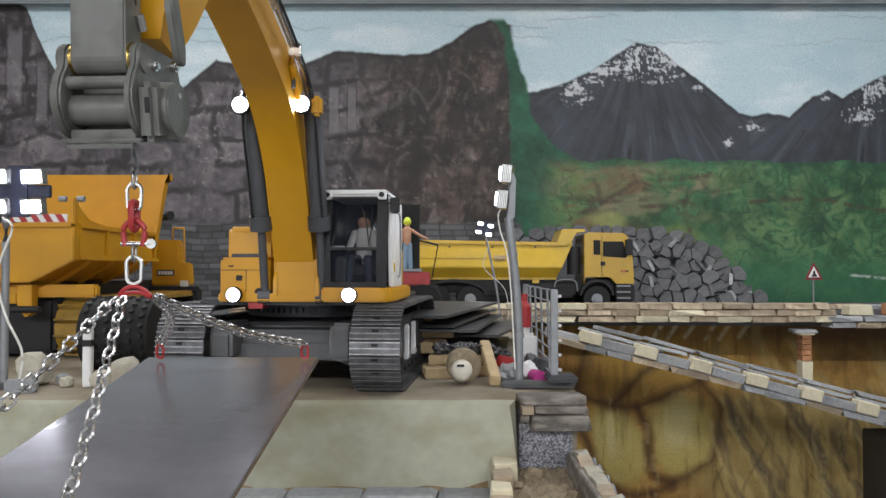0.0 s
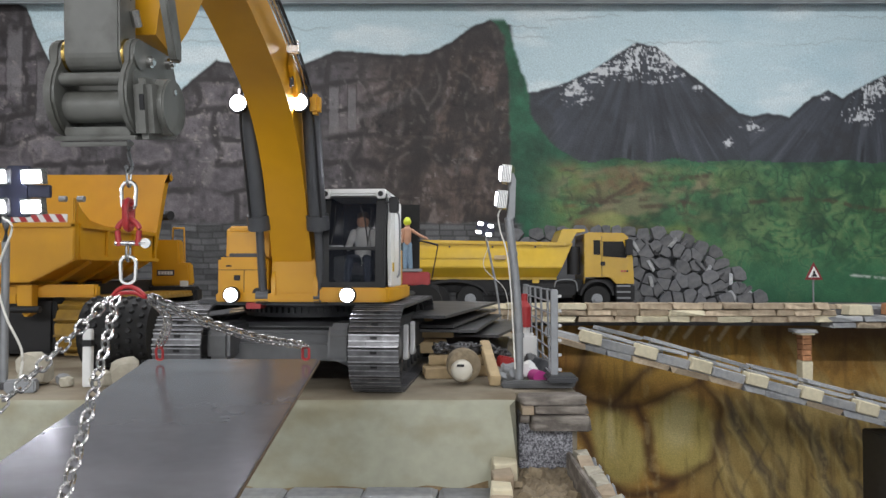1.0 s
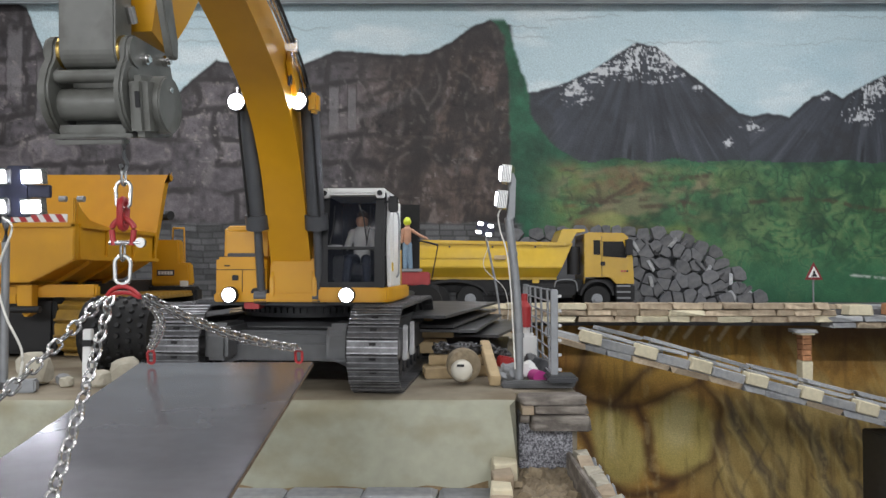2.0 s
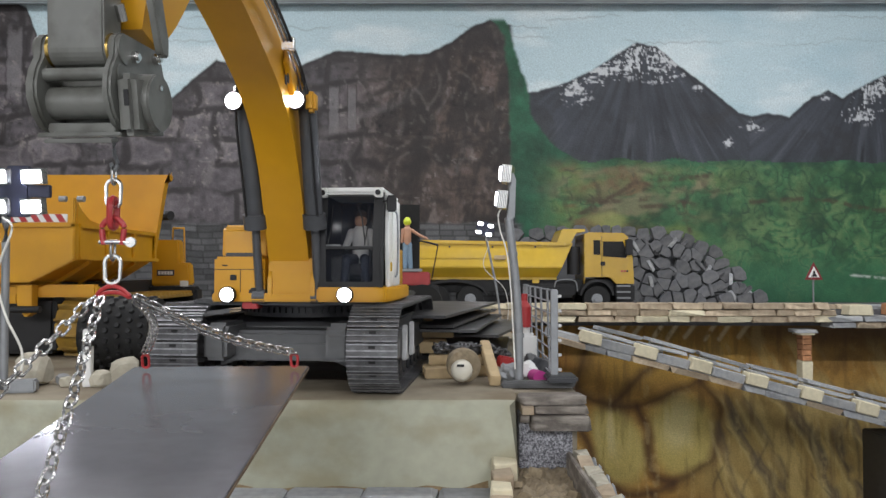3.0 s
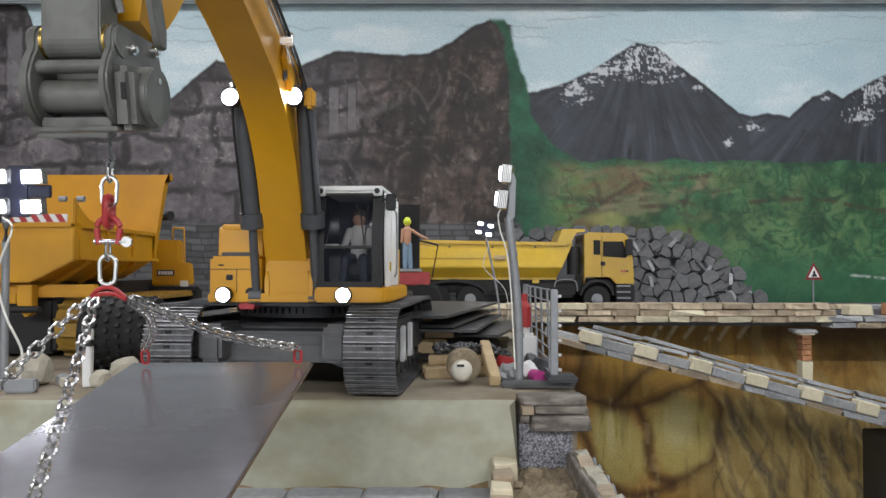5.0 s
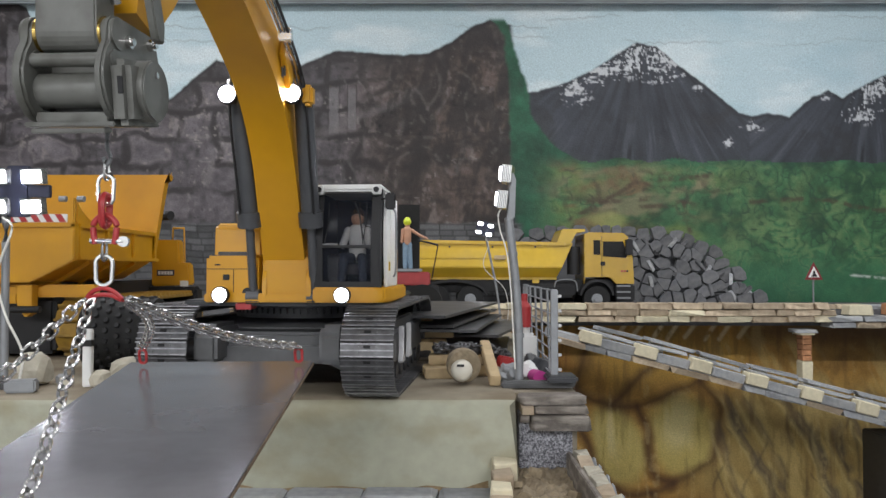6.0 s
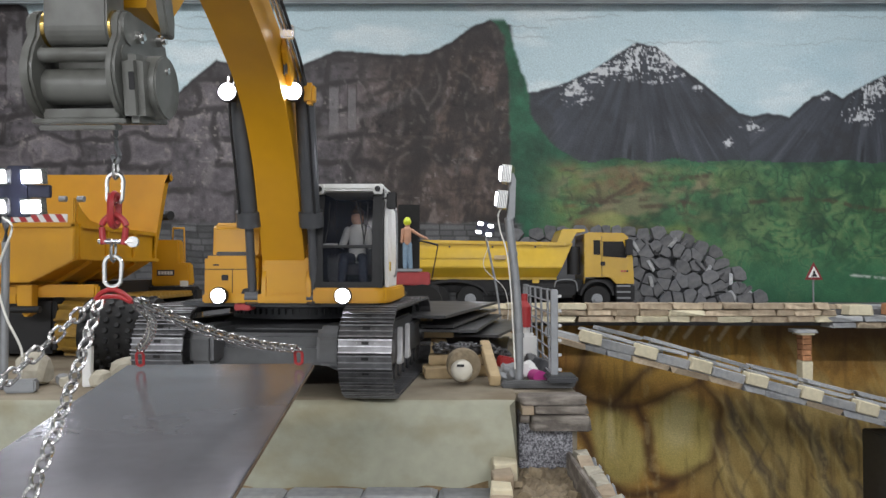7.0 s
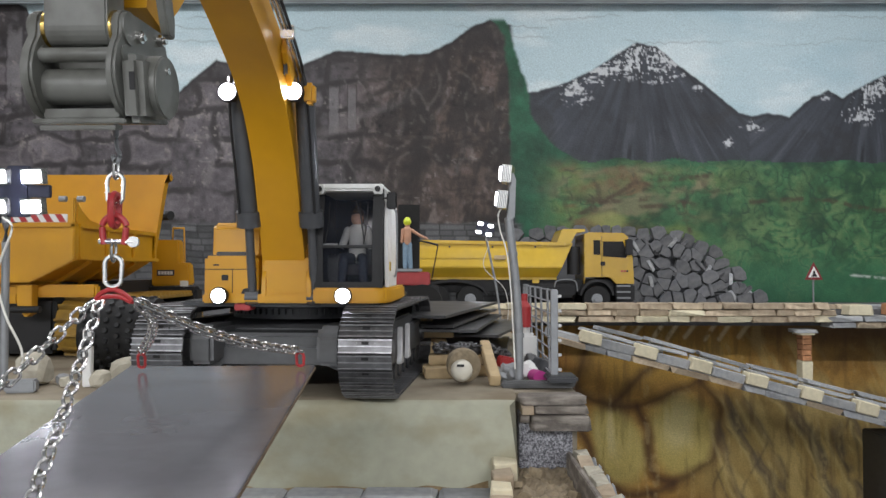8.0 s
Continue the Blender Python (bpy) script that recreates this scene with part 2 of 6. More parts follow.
def courses(u, v, high, wide, seed):
    """Distance to the nearest joint of uneven stone courses, and a tone for each stone."""
    v = v + 10 * (lattice(u, v, 90, seed) - 0.5)
    row = np.floor(v / high)
    shift = np.random.RandomState(seed).rand(64)[(row % 64).astype(int)]
    width = wide * (0.7 + 0.7 * np.random.RandomState(seed + 1).rand(64)[(row % 64).astype(int)])
    a = u / width + shift * 7 + 0.22 * (lattice(u, v, 45, seed + 2) - 0.5)
    col = np.floor(a)
    tone = np.random.RandomState(seed + 3).rand(64, 64)[(row % 64).astype(int), (col % 64).astype(int)]
    return np.minimum(np.minimum(v / high - row, row + 1 - v / high) * high, np.minimum(a - col, col + 1 - a) * width), tone


def upper_pigment(u, v):
    rag = 5 * (cloudy(u, v, 14, 5, 3) - 0.5)
    big, mid, fine = cloudy(u, v, 160, 10), cloudy(u, v, 45, 20), cloudy(u, v, 12, 30, 3)
    c = np.zeros(u.shape + (3,)) + np.array((0.44, 0.56, 0.60))
    c = layer(c, (0.58, 0.66, 0.68), ease(cloudy(u * 0.35, v, 60, 3), 0.42, 0.68))
    c = layer(c, (0.36, 0.50, 0.56), ease(cloudy(u * 0.5, v, 110, 7), 0.52, 0.75) * 0.6)
    for seed, high in ((41, 68), (42, 44), (43, 22)):
        crack = np.abs(v - high - 18 * (lattice(u, v * 0, 60, seed) - 0.5) - 5 * lattice(u, v * 0, 9, seed))
        c = layer(c, (0.25, 0.30, 0.32), ease(-crack, -2.2, 0) * ease(lattice(u, v * 0, 130, seed + 9), 0.45, 0.65) * 0.6)
    # far mountains, bare grey rock with snow
    ridge = np.interp(u, (900, 935, 990, 1050, 1090, 1130, 1165, 1200, 1260, 1310, 1335, 1360, 1400, 1440, 1470, 1495, 1530, 1568, 1700, 1900), (175, 163, 150, 121, 96, 72, 79, 110, 155, 198, 205, 199, 205, 171, 158, 172, 150, 133, 80, 150))
    rock = ease(v - ridge + rag, -2, 3) * ease(u, 880, 905)
    fan = np.where(u < 1330, (u - 1135) / (np.maximum(v, 60) - 30), (u - 1545) / (np.maximum(v, 100) - 80))
    slope = cloudy(fan * 260, v * 0.16, 22, 61, 5)
    tone = np.array((0.036, 0.041, 0.052)) * (0.30 + 1.3 * slope + 0.5 * (mid - 0.5))[..., None]
    c = c * (1 - rock[..., None]) + tone * rock[..., None]
    c = layer(c, (0.018, 0.020, 0.024), rock * ease(-np.abs(v - ridge - 4 + rag), -6, 0) * 0.75)
    c = layer(c, (0.095, 0.105, 0.125), rock * ease(cloudy(fan * 420, v * 0.12, 24, 66, 4), 0.58, 0.74) * ease(v, 190, 240) * 0.45)
    c = layer(c, (0.024, 0.025, 0.028), rock * ease(cloudy(u, v, 60, 68, 4), 0.55, 0.72) * ease(v, 150, 190) * 0.65)
    dash = cloudy(u * 0.42, v * 2.6, 13, 71, 3)
    fall = cloudy(fan * 520, v * 0.42, 9, 75, 4)
    for peak, top, wide, deep, mix in ((1135, 88, 62, 66, 0.75), (1175, 110, 60, 50, 0.35), (1065, 128, 62, 34, 0.15), (1020, 160, 40, 36, 0.5), (1548, 160, 46, 42, 0.8), (1530, 200, 50, 26, 0.7), (1466, 166, 20, 14, 0.2), (1292, 252, 14, 13, 0.5), (1335, 222, 30, 14, 0.3), (1240, 155, 14, 8, 0.0)):
        near = np.clip(1 - np.hypot((u - peak) / wide, (v - top) / deep), 0, 1)
        snow = mix * fall + (1 - mix) * dash + 0.22 * near + 0.4 * (fine - 0.5)
        c = layer(c, (0.56, 0.58, 0.60), rock * ease(snow + 0.5 * (cloudy(u * 2, v * 2, 9, 79, 2) - 0.5), 0.66, 0.80) * ease(near, 0, 0.4) * 0.85)
    # brown cliff of great blocks
    crest = np.interp(u, (-700, -60, 0, 40, 60, 80, 110, 150, 250, 300, 345, 380, 450, 530, 590, 640, 700, 760, 800, 840, 868, 900), (-60, -60, -10, 8, 60, 100, 150, 190, 185, 172, 132, 103, 118, 113, 87, 90, 95, 91, 70, 41, 32, 40))
    cliff = ease(v - crest + rag, -2, 3) * ease(-(u + 0.6 * rag), -903 - 8, -903 + 2)
    wu, wv = u + 34 * (cloudy(u, v, 70, 211, 3) - 0.5), v + 40 * (cloudy(u, v, 80, 215, 3) - 0.5)
    joint, shade = courses(wu, wv, 49, 60, 81)
    small, tint = courses(u + 40 * (mid - 0.5), v + 46 * (cloudy(u, v, 50, 219, 3) - 0.5), 26, 34, 87)
    warm = ease(u + 90 * (big - 0.5), 560, 720)
    craggy = ease(u + 60 * (big - 0.5) - 0.25 * (v - 200), 610, 700)
    brown = (1 - warm)[..., None] * np.array((0.096, 0.085, 0.093)) + warm[..., None] * np.array((0.098, 0.070, 0.058))
    brown = brown * (0.50 + 0.72 * shade + 0.20 * tint + 0.9 * (mid - 0.5) + 1.0 * (big - 0.5) + 1.3 * (fine - 0.5))[..., None]
    brown = layer(brown, (0.020, 0.016, 0.016), ease(-joint + 5 * fine, -6.5, 0.5) * 0.9 * ease(cloudy(u, v, 90, 88), 0.24, 0.44) * (1 - 0.7 * craggy))
    brown = layer(brown, (0.19, 0.168, 0.165), ease(-np.abs(joint - 9 + 5 * (fine - 0.5)), -5, 0) * ease(shade, 0.35, 0.8) * 0.42 * (1 - 0.8 * craggy))
    brown = layer(brown, (0.026, 0.020, 0.018), ease(-small + 4 * fine, -3.5, 1.5) * 0.6 * warm * ease(cloudy(u, v, 60, 86), 0.42, 0.60))
    brown = layer(brown, (0.25, 0.23, 0.22), ease(-np.abs(joint - 6), -3, 0) * ease(fine, 0.48, 0.66) * ease(mid, 0.45, 0.65) * 0.6)
    streak = cloudy(u * 1.7, v * 0.8, 36, 89, 5)
    brown = layer(brown, (0.21, 0.19, 0.185), ease(streak, 0.58, 0.72) * ease(mid, 0.4, 0.6) * 0.28)
    brown = layer(brown, (0.026, 0.021, 0.019), ease(-streak, -0.42, -0.28) * 0.3)
    for x, y, a, b in ((590, 195, 9, 44), (622, 190, 8, 42), (20, 110, 14, 70), (70, 160, 10, 60)):
        r = np.maximum(np.abs(u - x) / a, np.abs(v - y) / b) + 0.4 * (fine - 0.5)
        brown = layer(brown, (0.17, 0.16, 0.165), ease(-r, -1.0, -0.8) * 0.6)
        brown = layer(brown, (0.018, 0.015, 0.015), ease(-np.abs(r - 1.1), -0.16, 0) * 0.7)
    brown = layer(brown, (0.024, 0.019, 0.018), ease(cloudy(u * 1.2, v * 0.7, 110, 91), 0.53, 0.72) * 0.7)
    brown = layer(brown, (0.27, 0.235, 0.22), ease(cloudy(u * 1.1, v * 0.9, 20, 95, 5), 0.64, 0.78) * ease(big, 0.4, 0.6) * 0.6)
    speck = cloudy(u, v, 7, 231, 2)
    brown = layer(brown, (0.30, 0.27, 0.25), ease(speck, 0.74, 0.86) * ease(mid, 0.45, 0.6) * 0.55)
    brown = layer(brown, (0.014, 0.012, 0.012), ease(-speck, -0.24, -0.12) * ease(mid, 0.35, 0.55) * 0.6)
    veil = np.abs(v - (235 - 0.42 * (u - 560)) + 30 * (cloudy(u, v, 60, 235, 3) - 0.5))
    brown = layer(brown, (0.15, 0.135, 0.135), ease(-veil, -14, 0) * ease(u, 520, 580) * ease(-u, -800, -720) * 0.5)
    brown = layer(brown, (0.016, 0.013, 0.013), ease(cloudy(u * 0.9, v, 54, 237, 4), 0.56, 0.70) * warm * 0.6)
    brown = brown * (1 - 0.20 * craggy)[..., None]
    crag = cloudy(u * 2.1 + 0.5 * v, v * 0.75, 50, 351, 5)
    brown = layer(brown, (0.017, 0.014, 0.013), craggy * ease(crag, 0.47, 0.64) * 0.75)
    brown = layer(brown, (0.20, 0.165, 0.15), craggy * ease(-crag, -0.38, -0.24) * ease(fine, 0.42, 0.62) * 0.5)
    for points in (((640, 240), (650, 190), (685, 150), (730, 160), (752, 205)), ((690, 330), (700, 270), (760, 250), (800, 300)), ((800, 120), (830, 150), (835, 215), (870, 260)), ((560, 240), (640, 238), (700, 250)), ((700, 110), (690, 150), (640, 170)), ((770, 90), (790, 150), (760, 200))):
        d = stroke(u + 16 * (mid - 0.5), v + 16 * (big - 0.5), points)
        brown = layer(brown, (0.016, 0.013, 0.012), ease(-d + 4 * fine, -5, 2) * ease(mid, 0.35, 0.6) * 0.5)
        brown = layer(brown, (0.20, 0.175, 0.165), ease(-np.abs(d - 9), -5, 0) * ease(fine, 0.4, 0.6) * 0.22)
    smoke = ease(-(v - crest) + 24 * (mid - 0.5), -62, -8)
    brown = layer(brown, (0.028, 0.023, 0.023), smoke * 0.62)
    brown = layer(brown, (0.010, 0.009, 0.009), ease(-np.abs(v - crest - 3), -8, 0) * 0.7)
    c = c * (1 - cliff[..., None]) + brown * cliff[..., None]
    # green shoulder and meadow
    left = np.interp(v, (25, 40, 60, 150, 300, 400, 600), (862, 880, 893, 901, 906, 912, 915))
    right = np.interp(v, (25, 40, 60, 110, 150, 200, 235, 262, 285), (892, 900, 906, 920, 934, 940, 962, 988, 1030))
    right = np.where(v > 284 + 1.2 * rag + 10 * (lattice(u, v * 0, 50, 77) - 0.5), 4000, right)
    grass = ease(u - left + 1.5 * rag, -4, 4) * ease(right - u + 1.5 * rag, -3, 4) * ease(v, 26, 36)
    fern = np.array((0.016, 0.090, 0.046)) * (0.30 + 1.1 * mid + 0.7 * (fine - 0.5))[..., None]
    field = ease(u, 930, 1010) * ease(v, 270, 310)
    meadow = np.array((0.048, 0.150, 0.060)) * (0.30 + 1.2 * mid + 0.6 * (fine - 0.5))[..., None]
    meadow = layer(meadow, (0.17, 0.22, 0.06), ease(cloudy(u * 0.6, v, 60, 101), 0.50, 0.72) * ease(-u, -1420, -1150) * 0.75)
    meadow = layer(meadow, (0.15, 0.085, 0.045), ease(cloudy(u * 0.5 + v * 0.4, v, 52, 104), 0.55, 0.70) * ease(-u, -1330, -1180) * 0.85)
    meadow = layer(meadow, (0.012, 0.050, 0.022), ease(cloudy(u * 0.7, v, 44, 107), 0.46, 0.80) * 0.7)
    meadow = layer(meadow, (0.13, 0.19, 0.075), ease(cloudy(u, v, 38, 141, 5), 0.50, 0.80) * 0.5)
    crowns = cloudy(u, v * 1.2, 74, 145, 3)
    edge = np.abs((crowns * 7) % 1 - 0.5)
    meadow = layer(meadow, (0.014, 0.040, 0.026), ease(-edge, -0.10, -0.01) * ease(fine, 0.3, 0.6) * 0.65)
    meadow = layer(meadow, (0.20, 0.24, 0.10), ease(-np.abs(edge - 0.16), -0.07, 0) * ease(mid, 0.48, 0.65) * 0.5)
    ring = np.abs(np.hypot(((u + 30 * mid) % 120) - 60, ((v + 40 * big) % 95) - 48) - 36)
    meadow = layer(meadow, (0.014, 0.042, 0.026), ease(-ring, -6, 0) * ease(u, 1180, 1300) * 0.28)
    rows_d, _ = courses(u + 30 * (mid - 0.5), v - 0.10 * (u - 1100) + 40 * (cloudy(u, v, 80, 319, 3) - 0.5), 27, 58, 321)
    terrace = ease(-np.hypot((u - 1130) / 210, (v - 345) / 62), -1.0, -0.6)
    meadow = layer(meadow, (0.24, 0.20, 0.115), terrace * ease(cloudy(u * 0.7 + 0.3 * v, v, 46, 341, 4), 0.46, 0.66) * (0.3 + 0.7 * mid))
    meadow = layer(meadow, (0.050, 0.040, 0.026), terrace * ease(-rows_d + 5 * fine, -5, 1) * ease(mid, 0.42, 0.6) * 0.6)
    copse = ease(u + 60 * (big - 0.5), 1220, 1320) * ease(-v, -490, -430)
    clump = cloudy(u, v * 1.1, 58, 331, 3) + 0.10 * (fine - 0.5)
    lobe = np.abs((clump * 6) % 1 - 0.5)
    meadow = layer(meadow, (0.13, 0.22, 0.085), copse * ease(lobe, 0.18, 0.42) * ease(mid, 0.38, 0.62) * 0.6)
    meadow = layer(meadow, (0.010, 0.042, 0.026), copse * ease(-lobe, -0.14, -0.02) * 0.6)
    meadow = layer(meadow, (0.28, 0.29, 0.09), ease(-np.hypot((u - 1080) / 55, (v - 392) / 22) + 0.8 * (mid - 0.5), -1.0, -0.4) * 0.7)
    meadow = layer(meadow, (0.022, 0.125, 0.060), ease(v + 30 * (mid - 0.5), 430, 500) * 0.6)
    for a, b in (((960, 420), (1130, 320)), ((1130, 320), (1260, 312)), ((1040, 360), (1150, 350)), ((1130, 365), (1215, 360)), ((1210, 360), (1222, 410)), ((1330, 356), (1420, 350)), ((1440, 352), (1568, 372))):
        d, _ = line_to(u, v + 12 * (mid - 0.5), a, b)
        meadow = layer(meadow, (0.055, 0.035, 0.022), ease(-d, -7, -1) * ease(fine, 0.25, 0.6) * 0.8)
    d, _ = line_to(u, v, (1505, 487), (1568, 493))
    meadow = layer(meadow, (0.5, 0.55, 0.5), ease(-d, -3.5, 0) * ease(fine, 0.4, 0.6))
    green = fern * (1 - field[..., None]) + meadow * field[..., None]
    c = c * (1 - grass[..., None]) + green * grass[..., None]
    # courses of thin grey stone along the foot of the cliff
    joint, shade = courses(u, v, 11, 34, 121)
    foot = ease(v + rag, 392, 398) * ease(-u, -930, -915)
    thin = np.array((0.075, 0.076, 0.078)) * (0.4 + 1.1 * shade + 0.5 * (fine - 0.5))[..., None]
    thin = layer(thin, (0.014, 0.014, 0.014), ease(-joint, -2.2, 0) * 0.85)
    c = c * (1 - foot[..., None]) + thin * foot[..., None]
    return c


def cavern_pigment(u, v):
    """Ochre cavern below the shelf: pale cells, brown seams, grey roots."""
    big, mid, fine = cloudy(u, v, 160, 10), cloudy(u, v, 45, 20), cloudy(u, v, 12, 30, 3)
    wu, wv = u + 22 * (cloudy(u, v, 60, 301, 3) - 0.5), v + 22 * (cloudy(u, v, 60, 305, 3) - 0.5)
    drip = cloudy(u * 2.0, v * 0.22, 26, 271, 5)
    c = np.array((0.52, 0.285, 0.060)) * (0.45 + 1.0 * mid + 0.5 * (big - 0.5) + 0.5 * (fine - 0.5))[..., None]
    c = layer(c, (0.40, 0.150, 0.022), ease(-v - 0.3 * (u - 1100), -720, -640) * ease(mid, 0.35, 0.65) * 0.5)
    # brighter band painted in to offset the shade of shelf and ramp
    c = layer(c, (0.72, 0.43, 0.085), ease(-np.abs(wv - 640), -64, -14) * ease(-np.abs(wu - 1180), -190, -80) * (0.55 + 0.5 * mid))
    c = layer(c, (0.40, 0.315, 0.115), ease(wu + 0.35 * (v - 700), 1225, 1330) * ease(v, 650, 730) * (0.35 + 0.6 * mid))
    c = layer(c, (0.70, 0.52, 0.20), ease(cloudy(u * 1.5 - v * 0.7, v * 0.5, 44, 135), 0.46, 0.70) * ease(u, 1230, 1300) * 0.6)
    for x, y, a, b, lean in ((1092, 784, 54, 82, 0.18), (1203, 770, 66, 88, 0.05), (1030, 856, 34, 62, 0.3)):
        r = np.hypot((wu - x - lean * (v - y)) / a, (wv - y) / b)
        c = layer(c, (0.64, 0.53, 0.165), ease(-r, -1.05, -0.60) * (0.80 + 0.4 * (mid - 0.5)))
        c = layer(c, (0.80, 0.70, 0.34), ease(-np.hypot((wu - x + 8) / a, (wv - y + 24) / b), -0.75, -0.2) * ease(drip, 0.35, 0.6) * 0.7)
    seams = (((1010, 690), (1050, 706), (1095, 716), (1135, 714), (1175, 696), (1215, 680), (1240, 670)),
             ((1130, 714), (1143, 752), (1141, 800), (1154, 838), (1190, 854)),
             ((1232, 672), (1260, 706), (1271, 752), (1260, 800), (1228, 838), (1190, 854), (1150, 868)),
             ((1165, 640), (1130, 662), (1104, 692), (1082, 714)),
             ((1024, 764), (1052, 812), (1078, 850), (1112, 872), (1150, 868), (1160, 890)),
             ((1040, 600), (1030, 650), (1016, 690)))
    for k, points in enumerate(seams):
        d = stroke(wu, wv, points)
        c = layer(c, (0.115, 0.048, 0.012), ease(-d, -17, -2) * (0.55, 0.75, 0.55, 0.6, 0.7, 0.5)[k])
        c = layer(c, (0.060, 0.026, 0.010), ease(-d + 3 * (fine - 0.5), -6, 0) * 0.45)
    c = layer(c, (0.36, 0.17, 0.03), ease(wv + 0.2 * wu, 1100, 1125) * ease(-u, -1330, -1200) * 0.55)
    for k in range(17):
        x, way = 1205 + 31 * k + 12 * math.sin(k * 2.1), 0.78 + 0.16 * math.sin(k * 1.7)
        fall = np.maximum(v - 668 - 10 * math.sin(k * 1.3), 0)
        d = wu - (x + way * fall - 0.0013 * fall ** 2 + 9 * np.sin(fall / 34.0 + k))
        wide = 7 + 4 * math.sin(k * 2.9)
        on = ease(fall, 0, 46) * ease(cloudy(u, v, 60, 240 + k, 3), 0.26, 0.50)
        c = layer(c, (0.150, 0.120, 0.080), ease(-np.abs(d), -wide - 5, -wide * 0.3) * on * (0.62 if k % 3 else 0.40))
        c = layer(c, (0.075, 0.060, 0.044), ease(-np.abs(d - 3), -4, 0) * on * 0.3)
        c = layer(c, (0.78, 0.64, 0.30), ease(-np.abs(d + wide + 6), -7, 0) * on * 0.30)
    for k in range(20):
        x = 1250 + 21 * k + 9 * math.sin(k * 3.7)
        d = np.abs(wu - (x + (v - 700) * (0.15 + 0.35 * math.sin(k * 2.3)) + 14 * np.sin((v - 600) / 40.0 + 2 * k)))
        c = layer(c, (0.085, 0.062, 0.034), ease(-d, -5, 0) * ease(v, 690, 740) * ease(cloudy(u, v, 40, 260 + k, 3), 0.46, 0.62) * 0.5)
    c = layer(c, (0.75, 0.58, 0.26), ease(drip, 0.58, 0.72) * ease(fine, 0.4, 0.6) * 0.25)
    c = layer(c, (0.12, 0.060, 0.018), ease(-drip, -0.42, -0.28) * 0.35)
    # below the shelf: its shadow painted in as a dark band, and one pale post
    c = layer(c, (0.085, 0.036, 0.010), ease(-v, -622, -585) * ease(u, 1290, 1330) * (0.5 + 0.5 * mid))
    # darker brown at the upper right
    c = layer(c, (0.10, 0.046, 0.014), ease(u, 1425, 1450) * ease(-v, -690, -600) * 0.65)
    c = layer(c, (0.42, 0.27, 0.09), ease(-np.abs(u - 1336), -11, -7) * ease(-v, -660, -600) * ease(drip, 0.3, 0.6) * 0.7)
    # slanting streaks of light below the shelf, painted into the wall colour
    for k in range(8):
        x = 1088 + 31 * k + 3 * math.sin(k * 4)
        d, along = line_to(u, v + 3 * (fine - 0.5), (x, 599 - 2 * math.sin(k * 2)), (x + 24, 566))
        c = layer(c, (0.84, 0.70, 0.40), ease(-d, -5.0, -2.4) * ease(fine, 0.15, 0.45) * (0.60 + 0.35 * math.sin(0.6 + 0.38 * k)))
    return c


def mural_pigment(u, v):
    top, low = v[:, 0] < 568, v[:, 0] > 554
    c = np.zeros(u.shape + (3,))
    c[top] = upper_pigment(u[top], v[top])
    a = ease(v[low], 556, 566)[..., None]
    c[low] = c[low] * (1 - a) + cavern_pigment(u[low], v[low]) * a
    return np.clip(c, 0.004, 0.85)


def mural_wall():
    """One wall with its painting; the back of it is 10 cm further."""
    u, v = np.meshgrid(np.arange(-140, 1712, 2.0), np.arange(-60, 1004, 2.0))
    x, z = (u - 784) * 0.002, EYE - (v - 478) * 0.002
    y = WALL_Y + 0.004 * (cloudy(u, v, 60, 201) - 0.5) + 0.002 * (cloudy(u, v, 15, 205, 2) - 0.5)
    rows, cols = u.shape
    n = rows * cols
    co = np.stack((x, y, z), -1).reshape(-1, 3)
    k = np.arange(n).reshape(rows, cols)
    quads = np.stack((k[:-1, :-1], k[1:, :-1], k[1:, 1:], k[:-1, 1:]), -1).reshape(-1, 4)
    edge = np.concatenate((k[0, :], k[1:, -1], k[-1, -2::-1], k[-2:0:-1, 0]))
    back = np.arange(len(edge)) + n
    side = np.stack((edge, np.roll(edge, -1), np.roll(back, -1), back), -1)
    co = np.concatenate((co, co[edge] + np.array((0, 0.10, 0))))
    data = bpy.data.meshes.new("wall_north")
    data.from_pydata(co.tolist(), [], quads.tolist() + side.tolist() + [back.tolist()[::-1]])
    paint = data.color_attributes.new("pigment", "FLOAT_COLOR", "POINT")
    rgb = np.ones((len(co), 4))
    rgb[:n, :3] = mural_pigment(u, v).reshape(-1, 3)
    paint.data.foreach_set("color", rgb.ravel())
    data.materials.append(MURAL)
    data.polygons.foreach_set("use_smooth", [True] * len(data.polygons))
    return tagged(new("wall_north", data), "plastered wall painted with cliffs, snowy mountains, meadow and cavern", "", "", "structure")


mural_wall()
setting("wall_west", box(N(), -2.05, -1.95, -4.2, 2.81, -0.92, 1.5), PLASTER, "plain grey plastered side wall")
setting("wall_east", box(N(), 1.95, 2.05, -4.2, 2.81, -0.92, 1.5), PLASTER, "plain grey plastered side wall")
setting("wall_south", box(N(), -2.05, 2.05, -4.3, -4.2, -0.92, 1.5), PLASTER, "plain grey plastered wall")
setting("floor", box(N(), -2.05, 2.05, -4.3, 2.81, -1.0, -0.92), FLOOR, "dark hall floor under the model landscape")
setting("ceiling", box(N(), -2.05, 2.05, -4.3, 2.81, 1.5, 1.56), CEILING, "plain grey ceiling")
setting("ceiling_beam", box(N(), -1.94, 1.94, 2.672, 2.70, 1.074, 1.49, 0.006), CEILING, "grey painted beam along the top of the mural")

